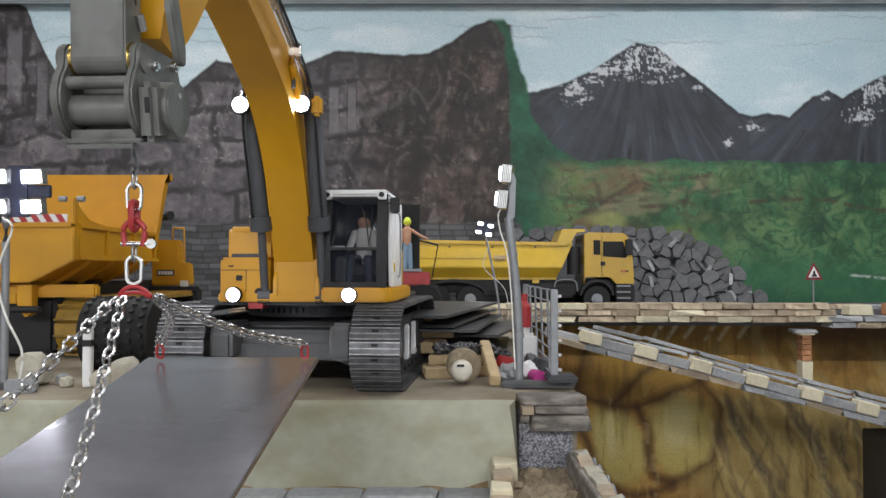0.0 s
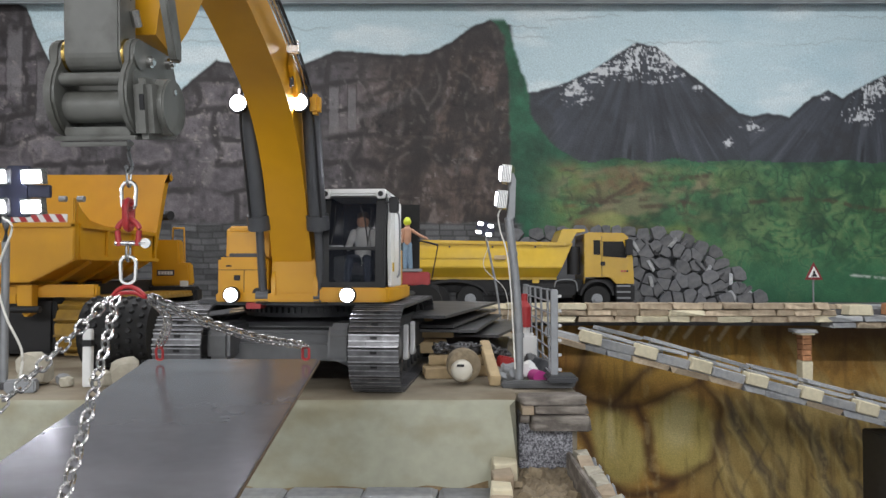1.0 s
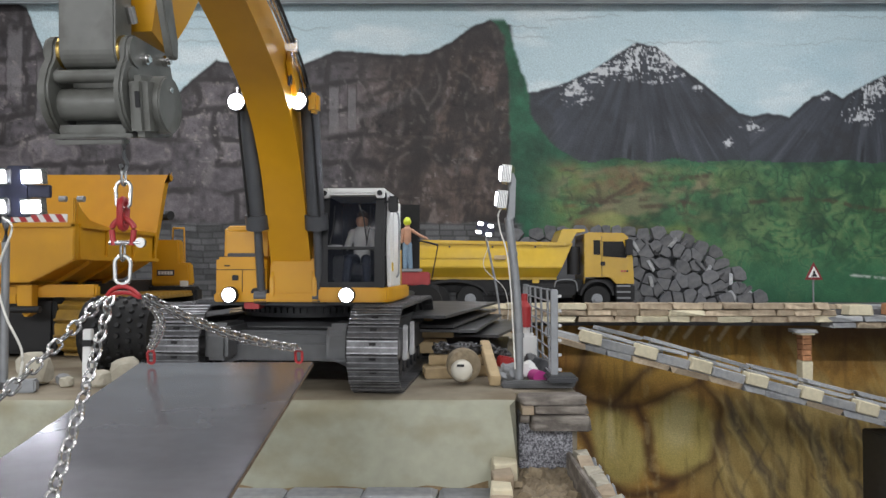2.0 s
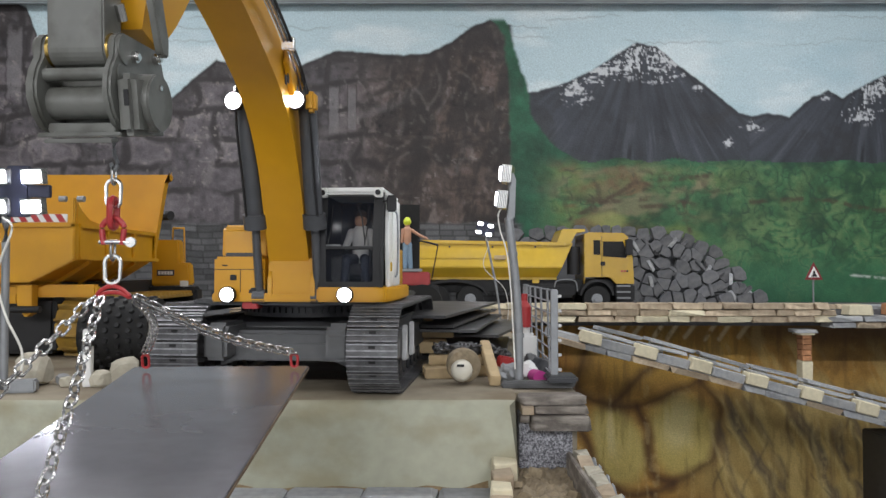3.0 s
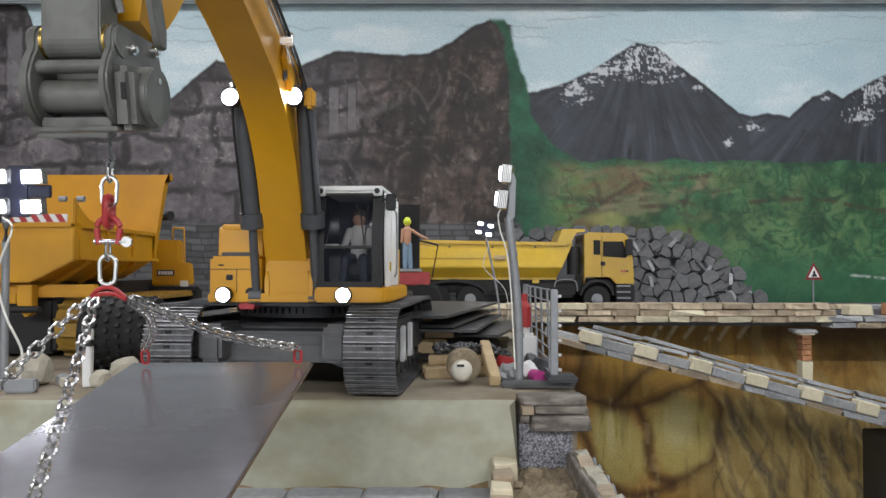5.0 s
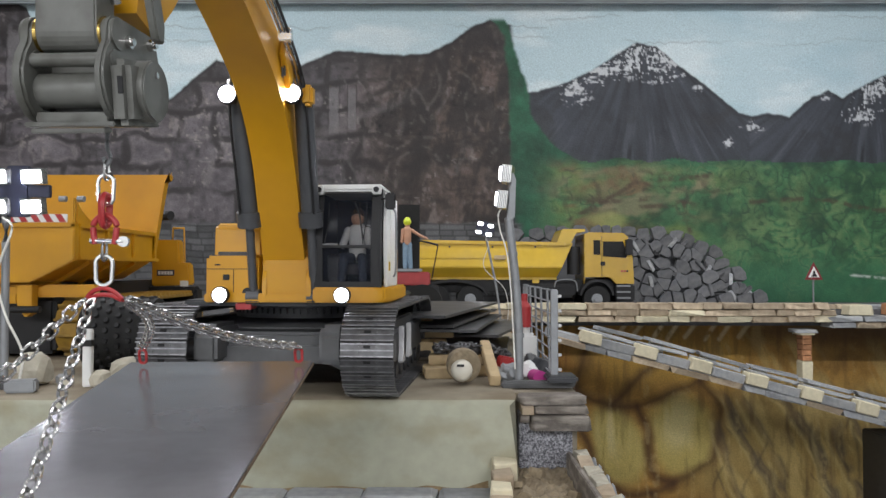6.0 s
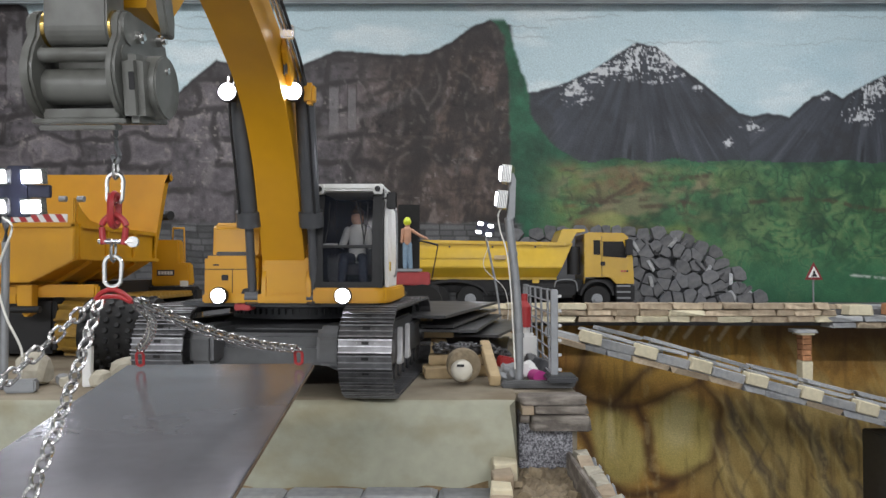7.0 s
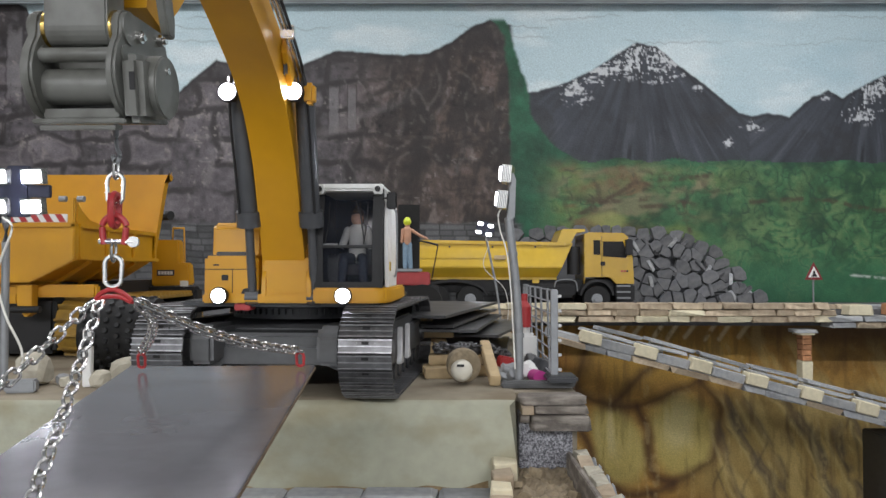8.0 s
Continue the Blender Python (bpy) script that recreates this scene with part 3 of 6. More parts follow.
# concrete deck on which the machines stand; its front face leans and is broken at the end
bm = N()
rnd = random.Random(4)
cols = 190
lines = []
for k in range(cols + 1):
    x = -1.93 + (1.93 + 0.078) * k / cols
    worn = 0.003 * noise.noise((x * 9, 0, 3)) + 0.002 * noise.noise((x * 31, 0, 9))
    profile = [(2.16, 0), (0.86, 0), (0.825, -0.0005), (0.812 + worn, -0.003), (0.806 + worn, -0.008), (0.796 + worn, -0.045), (0.786 + 2 * worn, -0.0865 + 2 * worn), (0.780, -0.0945), (0.780, -0.9)]
    lines.append([bm.verts.new((x - ((0.0045 + 0.0040 * math.sin(1.9 * i)) if k == cols and 2 < i < 7 else 0), y, z)) for i, (y, z) in enumerate(profile)])
for a, b in zip(lines, lines[1:]):
    for k in range(len(a) - 1):
        bm.faces.new((a[k], a[k + 1], b[k + 1], b[k]))
end = [bm.verts.new((0.078, 2.16, -0.9))]
bm.faces.new(lines[-1] + end)
DECK = setting("deck", bm, CONCRETE, "dusty brown deck with a pale plastered, stained front face", True)
DECK.data.materials.append(DECKTOP)
DECK.data.materials.append(DIRT)
for f in DECK.data.polygons:
    f.material_index = 1 if f.center.y > 0.81 and f.center.z > -0.003 else (2 if f.center.z > -0.0052 and noise.noise((f.center.x * 17, 0, 2)) > 0.05 or -0.0955 < f.center.z < -0.0885 else 0)
setting("deck_side", box(N(), 0.078, 0.148, 0.852, 2.16, -0.9, -0.0015), DECKTOP, "concrete deck edge along the guard fence")


def slab(data_name, mat, sx, sy, sz, parent, m, seed, rough=0.05, name="stone"):
    return piece(name, stone_mesh(data_name, mat, sx, sy, sz, rough, seed), parent, m)


def stone_row(parent, mats, x0, x1, y, z, high, deep, wide, seed, name="stone", gap=0.0015):
    """A course of uneven stones along x, front at y, standing on z."""
    rnd = random.Random(seed)
    x = x0
    while x < x1 - 0.01:
        w = min(wide * rnd.uniform(0.65, 1.4), x1 - x)
        h = high * rnd.uniform(0.93, 1.02)
        slab(name, rnd.choice(mats), w - gap, deep, h, parent, pose(x + w / 2, y + deep / 2 + rnd.uniform(-0.003, 0.003), z + h / 2, 0, rnd.uniform(-1, 1), rnd.uniform(-1.5, 1.5)), rnd.random(), 0.075, name)
        x += w


# natural stone shelf along the wall, with a kerb of sandstone courses
SHELF_Z = 0.020
bm = box(N(), -1.93, 0.5845, 2.215, 2.70, -0.0265, SHELF_Z - 0.014, 0.003)
box(bm, 0.585, 1.93, 2.215, 2.70, -0.0265, SHELF_Z, 0.003)
SHELF = setting("shelf", bm, SLATE, "stone-paved shelf along the foot of the mural")
for k, z in enumerate((-0.0135, 0.0045, 0.0225)):
    stone_row(SHELF, (BUFF, BUFF, BUFF, CREAM), -0.60, 1.11 - 0.02 * (k == 2), 2.165, z, 0.0172, 0.055, 0.075, 31 + k)
for k, z in enumerate((-0.030, -0.012)):
    stone_row(SHELF, (GREYSTONE, GREYSTONE, BUFF), 1.09, 1.92, 2.16, z, 0.0165, 0.06, 0.08, 41 + k)
slab("stone", CREAM, 0.066, 0.05, 0.030, SHELF, pose(1.18, 2.19, 0.020), 5)
slab("stone", BRICK, 0.06, 0.05, 0.034, SHELF, pose(1.29, 2.19, 0.022), 6)
stone_row(SHELF, (GREYSTONE, BUFF), 0.93, 1.93, 2.23, 0.0205, 0.012, 0.06, 0.10, 51)

# edging slabs at the foot of the deck's face
FOOT = setting("foot_course", box(N(), -1.93, 0.076, 0.781, 0.80, -0.9, -0.10), GREYSTONE, "course of grey slabs below the deck")
for k in range(16):
    slab("slab", GREYSTONE, 0.0742, 0.034, 0.030, FOOT, pose(-1.10 + 0.0755 * k, 0.768, -0.1020 + 0.0006 * (k % 3), rnd.uniform(-2, 2), 0, rnd.uniform(-1, 1)), k, 0.02)
    slab("slab", BUFF, 0.073, 0.034, 0.030, FOOT, pose(-1.13 + 0.0755 * k, 0.767, -0.132, 0, 0, rnd.uniform(-1, 1)), k + 40, 0.02)

# pillar at the corner of the deck
PILLAR = thing("stone_pillar", "granite pillar capped with rough dark slabs", "pillar")
part("shaft", box(N(), 0.0815, 0.139, 0.828, 0.851, -0.9, -0.019, 0.001), GRANITE, PILLAR, "speckled granite shaft")
for k, (x0, x1, z0, z1, y0, mat) in enumerate(((0.082, 0.1505, -0.0098, -0.0004, 0.818, DARKSLAB), (0.083, 0.0965, -0.0195, -0.0104, 0.814, BUFF), (0.0975, 0.1535, -0.0190, -0.0102, 0.815, DARKSLAB), (0.082, 0.0925, -0.0290, -0.0200, 0.820, DARKSLAB), (0.0930, 0.1550, -0.0350, -0.0195, 0.806, DARKSLAB))):
    slab("slab", mat, x1 - x0, 0.851 - y0, z1 - z0, PILLAR, pose((x0 + x1) / 2, (0.851 + y0) / 2, (z0 + z1) / 2, 0, rnd.uniform(-1, 1), rnd.uniform(-1, 1)), k + 8, 0.035)

# soil bed before the pillar
BED = setting("soil_bed", N(), SOIL, "dry soil bed between low stone walls", True)
bm = N()
g = bmesh.ops.create_grid(bm, x_segments=40, y_segments=60, size=0.5)
for v in bm.verts:
    x, y = 0.102 + v.co.x * 0.084, 0.69 + v.co.y * 0.29
    z = -0.078 + 0.006 * noise.noise((x * 40, y * 40, 0)) + 0.004 * noise.noise((x * 110, y * 110, 5)) + 0.003 * noise.noise((x * 300, y * 300, 2))
    v.co = (x, y, z)
box(bm, 0.061, 0.143, 0.546, 0.83, -0.9, -0.090)
bm.to_mesh(BED.data)
bm.free()
for k in range(22):
    s = rnd.uniform(0.003, 0.010)
    slab("clod", SOIL, s * 1.4, s * 1.2, s, BED, pose(rnd.uniform(0.07, 0.135), rnd.uniform(0.62, 0.81), -0.076, rnd.uniform(0, 40), 0, rnd.uniform(0, 180)), k + 60, 0.12, "clod")
WALLET = thing("bed_wall", "low curved wall of cream and buff stones round the soil bed", "wall")
for k in range(6):
    a = k / 5
    for z in range(2):
        slab("stone", (CREAM, BUFF)[(k + z) % 2 if k else 0], 0.020 + 0.004 * (k == 0), 0.028, 0.023, WALLET, pose(0.062 - 0.010 * math.sin(a * 2), 0.782 - 0.030 * k, -0.070 - 0.0235 * z - 0.004 * k, 0, 0, -8 * a), k + 70 + 9 * z, 0.06)
    slab("stone", CREAM, 0.022, 0.028, 0.78, WALLET, pose(0.062 - 0.010 * math.sin(a * 2), 0.782 - 0.030 * k, -0.50, 0, 0, -8 * a), k + 90, 0.01)
part("board", box(N(), 0.1285, 0.1335, 0.560, 0.806, -0.20, -0.0555, 0.001), DARKSLAB, WALLET, "smooth brown-grey inner board")
for k in range(8):
    slab("stone", BUFF if k % 3 == 1 else LIMESTONE, 0.0155, 0.0300, 0.145, WALLET, pose(0.1415, 0.790 - 0.0305 * k, -0.126 - 0.0006 * k, 0, rnd.uniform(-1, 1), rnd.uniform(-2, 2)), k + 80, 0.02)
oval = N()
bmesh.ops.create_icosphere(oval, subdivisions=2, radius=1)
for v in oval.verts:
    v.co = Vector((v.co.x * 0.0042, v.co.y * 0.0115, v.co.z * 0.024)) * (1 + 0.12 * noise.noise(v.co * 2))
oval = mesh("cobble", oval, GREYSTONE, True)
for k in range(8):
    piece("cobble", oval, WALLET, pose(0.1540 + 0.0008 * k, 0.788 - 0.0285 * k, -0.0795 - 0.0012 * k, rnd.uniform(-8, 8), -4 + rnd.uniform(-3, 3), rnd.uniform(-14, 14)))

# ramp down from the shelf, in its own slope
RAMP = thing("stone_ramp", "stone-built ramp sloping down from the shelf", "ramp", pose(0.385, 2.0, -0.0427, 0, 14.3, 0))
part("bed", box(N(), -0.10, 1.30, 0.012, 0.15, -0.030, -0.006, 0.002), GREYSTONE, RAMP)
for k in range(9):
    s = 0.1475 * k
    slab("block", CREAM, 0.056, 0.042, 0.031, RAMP, pose(s, 0.012, 0, 0, rnd.uniform(-1.5, 1.5), 0), k + 110, 0.03, "block")
    slab("block", GREYSTONE, 0.088, 0.036, 0.024, RAMP, pose(s + 0.0745, 0.016, -0.006, 0, rnd.uniform(-1, 1), 0), k + 130, 0.03, "block")
    slab("block", CREAM, 0.040, 0.03, 0.024, RAMP, pose(s + 0.062, 0.14, 0.012), k + 150, 0.04, "block")
    slab("slab", GREYSTONE, 0.138, 0.05, 0.009, RAMP, pose(s + 0.050, 0.050, 0.0145 + 0.0025 * (k % 2), 0, rnd.uniform(-2, 2), rnd.uniform(-2, 2)), k + 170, 0.06)
    slab("slab", GREYSTONE, 0.132, 0.05, 0.010, RAMP, pose(s + 0.088, 0.115, 0.0275 + 0.003 * (k % 2), 0, rnd.uniform(-2, 2), rnd.uniform(-2, 2)), k + 190, 0.06)
stone_row(RAMP, (GREYSTONE, BUFF, GREYSTONE), -0.10, 1.30, -0.006, -0.034, 0.016, 0.04, 0.085, 61)
POST = thing("brick_post", "slim post of orange bricks on a cream base, under the shelf", "post")
for k in range(5):
    slab("brick", BRICK, 0.026, 0.04, 0.0145, POST, pose(1.0255, 2.185, -0.1145 + 0.0155 * k, 0, 0, rnd.uniform(-3, 3)), k + 210, 0.03, "brick")
slab("block", CREAM, 0.030, 0.04, 0.062, POST, pose(1.0255, 2.185, -0.1535), 220, 0.03, "block")
slab("cap", GREYSTONE, 0.062, 0.06, 0.010, POST, pose(1.022, 2.185, -0.0385), 221, 0.05, "cap")
slab("cap", CREAM, 0.045, 0.05, 0.010, POST, pose(1.024, 2.185, -0.0485 + 0.004), 222, 0.05, "cap")
PIER = thing("ramp_pier", "dark stone pier under the ramp", "pier")
part("shaft", box(N(), 1.150, 1.27, 2.0, 2.12, -0.92, -0.300, 0.003), DARK, PIER)


# ---- excavator ----
EXC = thing("tracked_excavator", "yellow tracked model excavator with grey quick hitch and lit work lamps", "excavator")
TRACK_LONG, TRACK_HIGH, SHOE_WIDE, PITCH = 0.355, 0.088, 0.054, 0.0147


def loop_point(s):
    """Place and slope on the outline of the track after s metres: bottom run forward, nose, top run, tail."""
    r = TRACK_HIGH / 2
    flat = TRACK_LONG - 2 * r
    total = 2 * flat + 2 * math.pi * r
    s %= total
    if s < flat:
        return flat / 2 - s, 0.0, 0.0
    s -= flat
    if s < math.pi * r:
        a = s / r
        return -flat / 2 - r * math.sin(a), r - r * math.cos(a), a
    s -= math.pi * r
    if s < flat:
        return -flat / 2 + s, 2 * r, math.pi
    a = (s - flat) / r
    return flat / 2 + r * math.sin(a), r + r * math.cos(a), math.pi + a


LOOP = 2 * (TRACK_LONG - TRACK_HIGH) + math.pi * TRACK_HIGH
SHOES = []


def shoe_pose(s):
    y, z, a = loop_point(s)
    return Matrix.Translation((0, y, z)) @ Matrix.Rotation(-a, 4, "X")




def shoe_mesh(name, mat):
    bm = N()
    w = SHOE_WIDE / 2
    box(bm, -w, w, -PITCH * 0.49, PITCH * 0.49, -0.0022, 0.0, 0.0005)
    for y in (-0.0062, 0.0002, 0.0062):
        box(bm, -w, w, y - 0.0007, y + 0.0007, -0.0042, -0.002)
    for x in (-0.009, 0.009):
        for y in (-0.003, 0.0035):
            cyl(bm, (x, y, -0.0034), (x, y, -0.002), 0.0012, seg=6)
    box(bm, -0.012, -0.008, -PITCH * 0.5, PITCH * 0.5, 0, 0.006)
    box(bm, 0.008, 0.012, -PITCH * 0.5, PITCH * 0.5, 0, 0.006)
    box(bm, -0.0035, 0.0035, -0.0048, -0.0018, -0.0027, -0.002)
    data = mesh(name, bm, mat)
    data.materials.append(BLACK)
    data.materials.append(RUBBED)
    for f in data.polygons:
        c = f.center
        f.material_index = 1 if abs(c.x) < 0.0036 and -0.005 < c.y < -0.0015 and -0.0028 < c.z < -0.0023 else (2 if c.z < -0.0041 else 0)
    return data


SHOE = shoe_mesh("track_shoe", STEEL)


def excavator_track(x):
    r, lift = TRACK_HIGH / 2, 0.0042
    half = TRACK_LONG / 2 - r
    bm = N()
    prism(bm, [(-half, 0.026), (-half, 0.062), (half, 0.062), (half, 0.026)], -0.017, 0.017, bevel=0.002)
    prism(bm, [(-half + 0.03, 0.055), (-half + 0.06, 0.073), (half - 0.06, 0.073), (half - 0.03, 0.055)], -0.012, 0.012, bevel=0.002)
    frame_part = part("track", bm, DARK, EXC, "steel crawler track with worn three-rib shoes")
    frame_part.matrix_basis = Matrix.Translation((x, 0, lift))
    for y in (-half, half):
        bm = N()
        cyl(bm, (-0.008, y, r), (0.008, y, r), r - 0.007, seg=32)
        cyl(bm, (-0.021, y, r), (0.021, y, r), 0.012, seg=20)
        part("idler", bm, STEEL, frame_part)
    for k in range(7):
        y = -half + 0.03 + (2 * half - 0.06) * k / 6
        bm = N()
        cyl(bm, (-0.014, y, 0.0145), (0.014, y, 0.0145), 0.0095, seg=18)
        part("roller", bm, DARK, frame_part)
    for y in (-half + 0.028, -half + 0.085):
        bm = N()
        prism(bm, [(y - 0.007, 0.028), (y + 0.012, 0.028), (y + 0.011, 0.033), (y + 0.004, 0.040), (y + 0.004, 0.064), (y + 0.001, 0.068), (y - 0.003, 0.064), (y - 0.003, 0.040), (y - 0.007, 0.034)], 0.0215, 0.0268, bevel=0.0008)
        part("track_guide", bm, CASTING, frame_part, "cast light-grey track guide")
    count = round(LOOP / PITCH)
    for k in range(count):
        ob = piece("track_shoe", SHOE, frame_part, shoe_pose(k * LOOP / count))
        SHOES.append((ob, k * LOOP / count))


GAUGE = 0.2135
excavator_track(GAUGE / 2)
excavator_track(-GAUGE / 2)

bm = N()
prism(bm, [(-0.085, 0.03), (-0.085, 0.066), (-0.06, 0.078), (0.06, 0.078), (0.085, 0.066), (0.085, 0.03)], -0.082, 0.082, axis="x", bevel=0.003)
box(bm, -0.07, 0.07, -0.13, -0.08, 0.045, 0.066, 0.004)
box(bm, -0.07, 0.07, 0.08, 0.13, 0.045, 0.066, 0.004)
part("undercarriage", bm, MIDGREY, EXC, "grey steel undercarriage")
bm = N()
prism(bm, [(-0.072, 0.026), (-0.072, 0.045), (-0.055, 0.052), (0.055, 0.052), (0.072, 0.045), (0.072, 0.026), (0.055, 0.033), (-0.055, 0.033)], -0.135, -0.128, axis="y", bevel=0.0015)
part("crossbeam", bm, MIDGREY, EXC, "grey cross beam")
for x0, x1 in ((-0.0795, -0.054), (0.054, 0.0795)):
    bm = prism(N(), [(-0.166, 0.036), (-0.166, 0.066), (-0.158, 0.076), (-0.100, 0.076), (-0.092, 0.036)], x0, x1, bevel=0.004)
    part("track_housing", bm, MIDGREY, EXC, "rounded grey housing inside the track")

bm = N()
box(bm, -0.104, 0.106, -0.140, 0.22, 0.0945, 0.101, 0.002)
cyl(bm, (0, 0, 0.078), (0, 0, 0.095), 0.088, seg=48)
for k in range(72):
    a = k * math.tau / 72
    box(bm, -0.0022, 0.0022, -0.092, -0.087, 0.083, 0.0895, m=Matrix.Rotation(a, 4, "Z"))
TOP = part("superstructure", bm, DARK, EXC, "slewing deck on a toothed ring")

bm = N()
box(bm, -0.102, 0.085, 0.13, 0.235, 0.098, 0.178, 0.014)
part("counterweight", bm, YELLOW, TOP)
bm = N()
box(bm, -0.080, -0.023, -0.143, 0.13, 0.101, 0.148, 0.003)
prism(bm, [(-0.128, 0.146), (-0.126, 0.180), (-0.121, 0.184), (0.13, 0.184), (0.13, 0.146)], -0.0765, -0.0225, bevel=0.007)
part("engine_housing", bm, YELLOW, TOP)
bm = N()
box(bm, -0.071, -0.030, -0.131, -0.127, 0.1465, 0.1525, 0.0008)
part("housing_louvre", bm, DARK, TOP)
bm = N()
box(bm, -0.019, 0.036, -0.143, 0.05, 0.101, 0.146, 0.003)
box(bm, -0.019, 0.036, -0.135, -0.05, 0.146, 0.160, 0.003)
box(bm, -0.014, 0.030, -0.1465, -0.141, 0.108, 0.132, 0.001)
part("boom_bracket", bm, YELLOW, TOP)
bm = N()
prism(bm, [(0.037, -0.152), (0.100, -0.152), (0.112, -0.144), (0.118, -0.125), (0.118, 0.02), (0.037, 0.02)], 0.0985, 0.1145, axis="z", bevel=0.002)
box(bm, -0.080, 0.037, -0.148, -0.140, 0.0985, 0.108, 0.0015)
part("bumper", bm, YELLOW, TOP, "curved amber bumper under the cab")
for x0, x1 in ((-0.048, -0.031),):
    bm = N()
    box(bm, x0, x1, -0.142, -0.120, 0.0905, 0.0982, 0.001)
    part("red_step", bm, RED, TOP, "red step")

# cab
C0, C1, CF, CB, CZ, CT = 0.037, 0.109, -0.149, -0.03, 0.1145, 0.2235
bm = N()
for x in (C0, C1 - 0.005):
    prism(bm, [(CF + 0.012, CT - 0.004), (CF, 0.165), (CF + 0.002, CZ), (CF + 0.008, CZ), (CF + 0.006, 0.165), (CF + 0.018, CT - 0.004)], x, x + 0.005, bevel=0.0006)
    box(bm, x, x + 0.005, CB - 0.006, CB, CZ, CT - 0.004, 0.0008)
box(bm, C0, C1, CF + 0.001, CF + 0.007, CZ, CZ + 0.006, 0.0006)
box(bm, C0, C1, CF + 0.003, CF + 0.007, 0.1555, 0.1585, 0.0006)
box(bm, C0, C1, CB - 0.005, CB, CZ, CT - 0.004, 0.0008)
box(bm, C0, C0 + 0.004, CF + 0.006, CB, CZ, CT - 0.004, 0.0008)
CAB = part("cab_frame", bm, SOOT, TOP, "black framed operator cab")
bm = N()
box(bm, C0 - 0.002, C1 + 0.001, CF + 0.006, CB + 0.004, CT - 0.0075, CT, 0.0025)
for x in (C0 + 0.001, C1 - 0.010):
    box(bm, x, x + 0.009, CF + 0.002, CF + 0.012, CT - 0.011, CT - 0.001, 0.001)
part("cab_roof", bm, WHITE, TOP, "white cab roof")
for x in (C0 + 0.0055, C1 - 0.0055):
    part("roof_lamp", cyl(N(), (x, CF + 0.0005, CT - 0.006), (x, CF + 0.003, CT - 0.006), 0.0030, seg=14), SOOT, TOP, "unlit black roof lamp")
bm = N()
prism(bm, [(CF + 0.022, CZ), (CF + 0.014, 0.165), (CF + 0.022, CT - 0.008), (CF + 0.046, CT - 0.008), (CF + 0.046, CZ)], C1, C1 + 0.004, bevel=0.0008)
box(bm, C1 + 0.0, C1 + 0.004, CB - 0.07, CB - 0.004, CZ, CT - 0.008, 0.001)
box(bm, C1, C1 + 0.004, CF + 0.046, CB - 0.07, CZ, 0.143, 0.001)
part("cab_side", bm, WHITE, TOP, "white cab side panel")
bm = N()
prism(bm, [(CF + 0.0135, CT - 0.009), (CF + 0.0025, 0.165), (CF + 0.0045, CZ + 0.005), (CF + 0.0055, CZ + 0.005), (CF + 0.0035, 0.165), (CF + 0.0145, CT - 0.009)], C0 + 0.004, C1 - 0.005)
ob = part("windscreen", bm, GLASS, TOP, "tinted windscreen")
bm = N()
box(bm, 0.060, 0.098, -0.070, -0.060, 0.130, 0.185, 0.004)
box(bm, 0.060, 0.098, -0.105, -0.062, 0.128, 0.138, 0.004)
box(bm, 0.046, 0.060, -0.120, -0.080, 0.120, 0.150, 0.002)
box(bm, 0.096, 0.104, -0.120, -0.080, 0.120, 0.150, 0.002)
part("seat", bm, DARK, TOP, "dark operator seat with consoles")
bm = N()
box(bm, C0 + 0.004, C0 + 0.022, -0.130, -0.127, 0.158, 0.1615, 0.0005)
part("console_panel", bm, WHITE, TOP, "pale console panel")

# boom: a bent box girder
SPINE = [(-0.118, 0.125), (-0.140, 0.190), (-0.172, 0.262), (-0.225, 0.318), (-0.300, 0.352), (-0.380, 0.378), (-0.470, 0.400)]
DEEP = [0.030, 0.040, 0.046, 0.047, 0.040, 0.034, 0.026]


def girder(bm, spine, deep, wide, lx=0.0, wide2=0.0):
    pts = bow([(0, y, z) for y, z in spine], 5)
    half = np.interp(np.linspace(0, len(deep) - 1, len(pts)), range(len(deep)), deep) / 2
    broad = np.linspace(wide, wide2 or wide, len(pts))
    rings = []
    for i, p in enumerate(pts):
        way = (pts[min(i + 1, len(pts) - 1)] - pts[max(i - 1, 0)]).normalized()
        side = Vector((0, -way.z, way.y)) * half[i]
        rings.append([bm.verts.new((lx + s * broad[i] / 2, (p + k * side).y, (p + k * side).z)) for s, k in ((-1, -1), (1, -1), (1, 1), (-1, 1))])
    for a, b in zip(rings, rings[1:]):
        for k in range(4):
            bm.faces.new((a[k], a[(k + 1) % 4], b[(k + 1) % 4], b[k]))
    bm.faces.new(rings[0]), bm.faces.new(rings[-1])
    bmesh.ops.recalc_face_normals(bm, faces=bm.faces)
    return bm


bm = girder(N(), SPINE, DEEP, 0.045, 0.004, 0.038)
cyl(bm, (-0.028, -0.470, 0.400), (0.036, -0.470, 0.400), 0.015, seg=24)
BOOM = part("boom", bm, YELLOW, TOP, "bent yellow box-section boom")
for x in (-0.0285, 0.0365):
    bm = N()
    a, b, c = Vector((x, -0.1405, 0.104)), Vector((x, -0.157, 0.182)), Vector((x, -0.196, 0.312))
    cyl(bm, b, c, 0.0095, seg=20)
    cyl(bm, b - (c - b).normalized() * 0.004, b + (c - b).normalized() * 0.012, 0.0125, seg=20)
    part("cylinder_barrel", bm, BARREL, TOP, "dark grey lift cylinder")
    bm = N()
    cyl(bm, a, b, 0.0045, seg=14)
    cyl(bm, a - Vector((0.007, 0, 0)), a + Vector((0.007, 0, 0)), 0.008, seg=16)
    part("cylinder_rod", bm, BARREL, TOP)
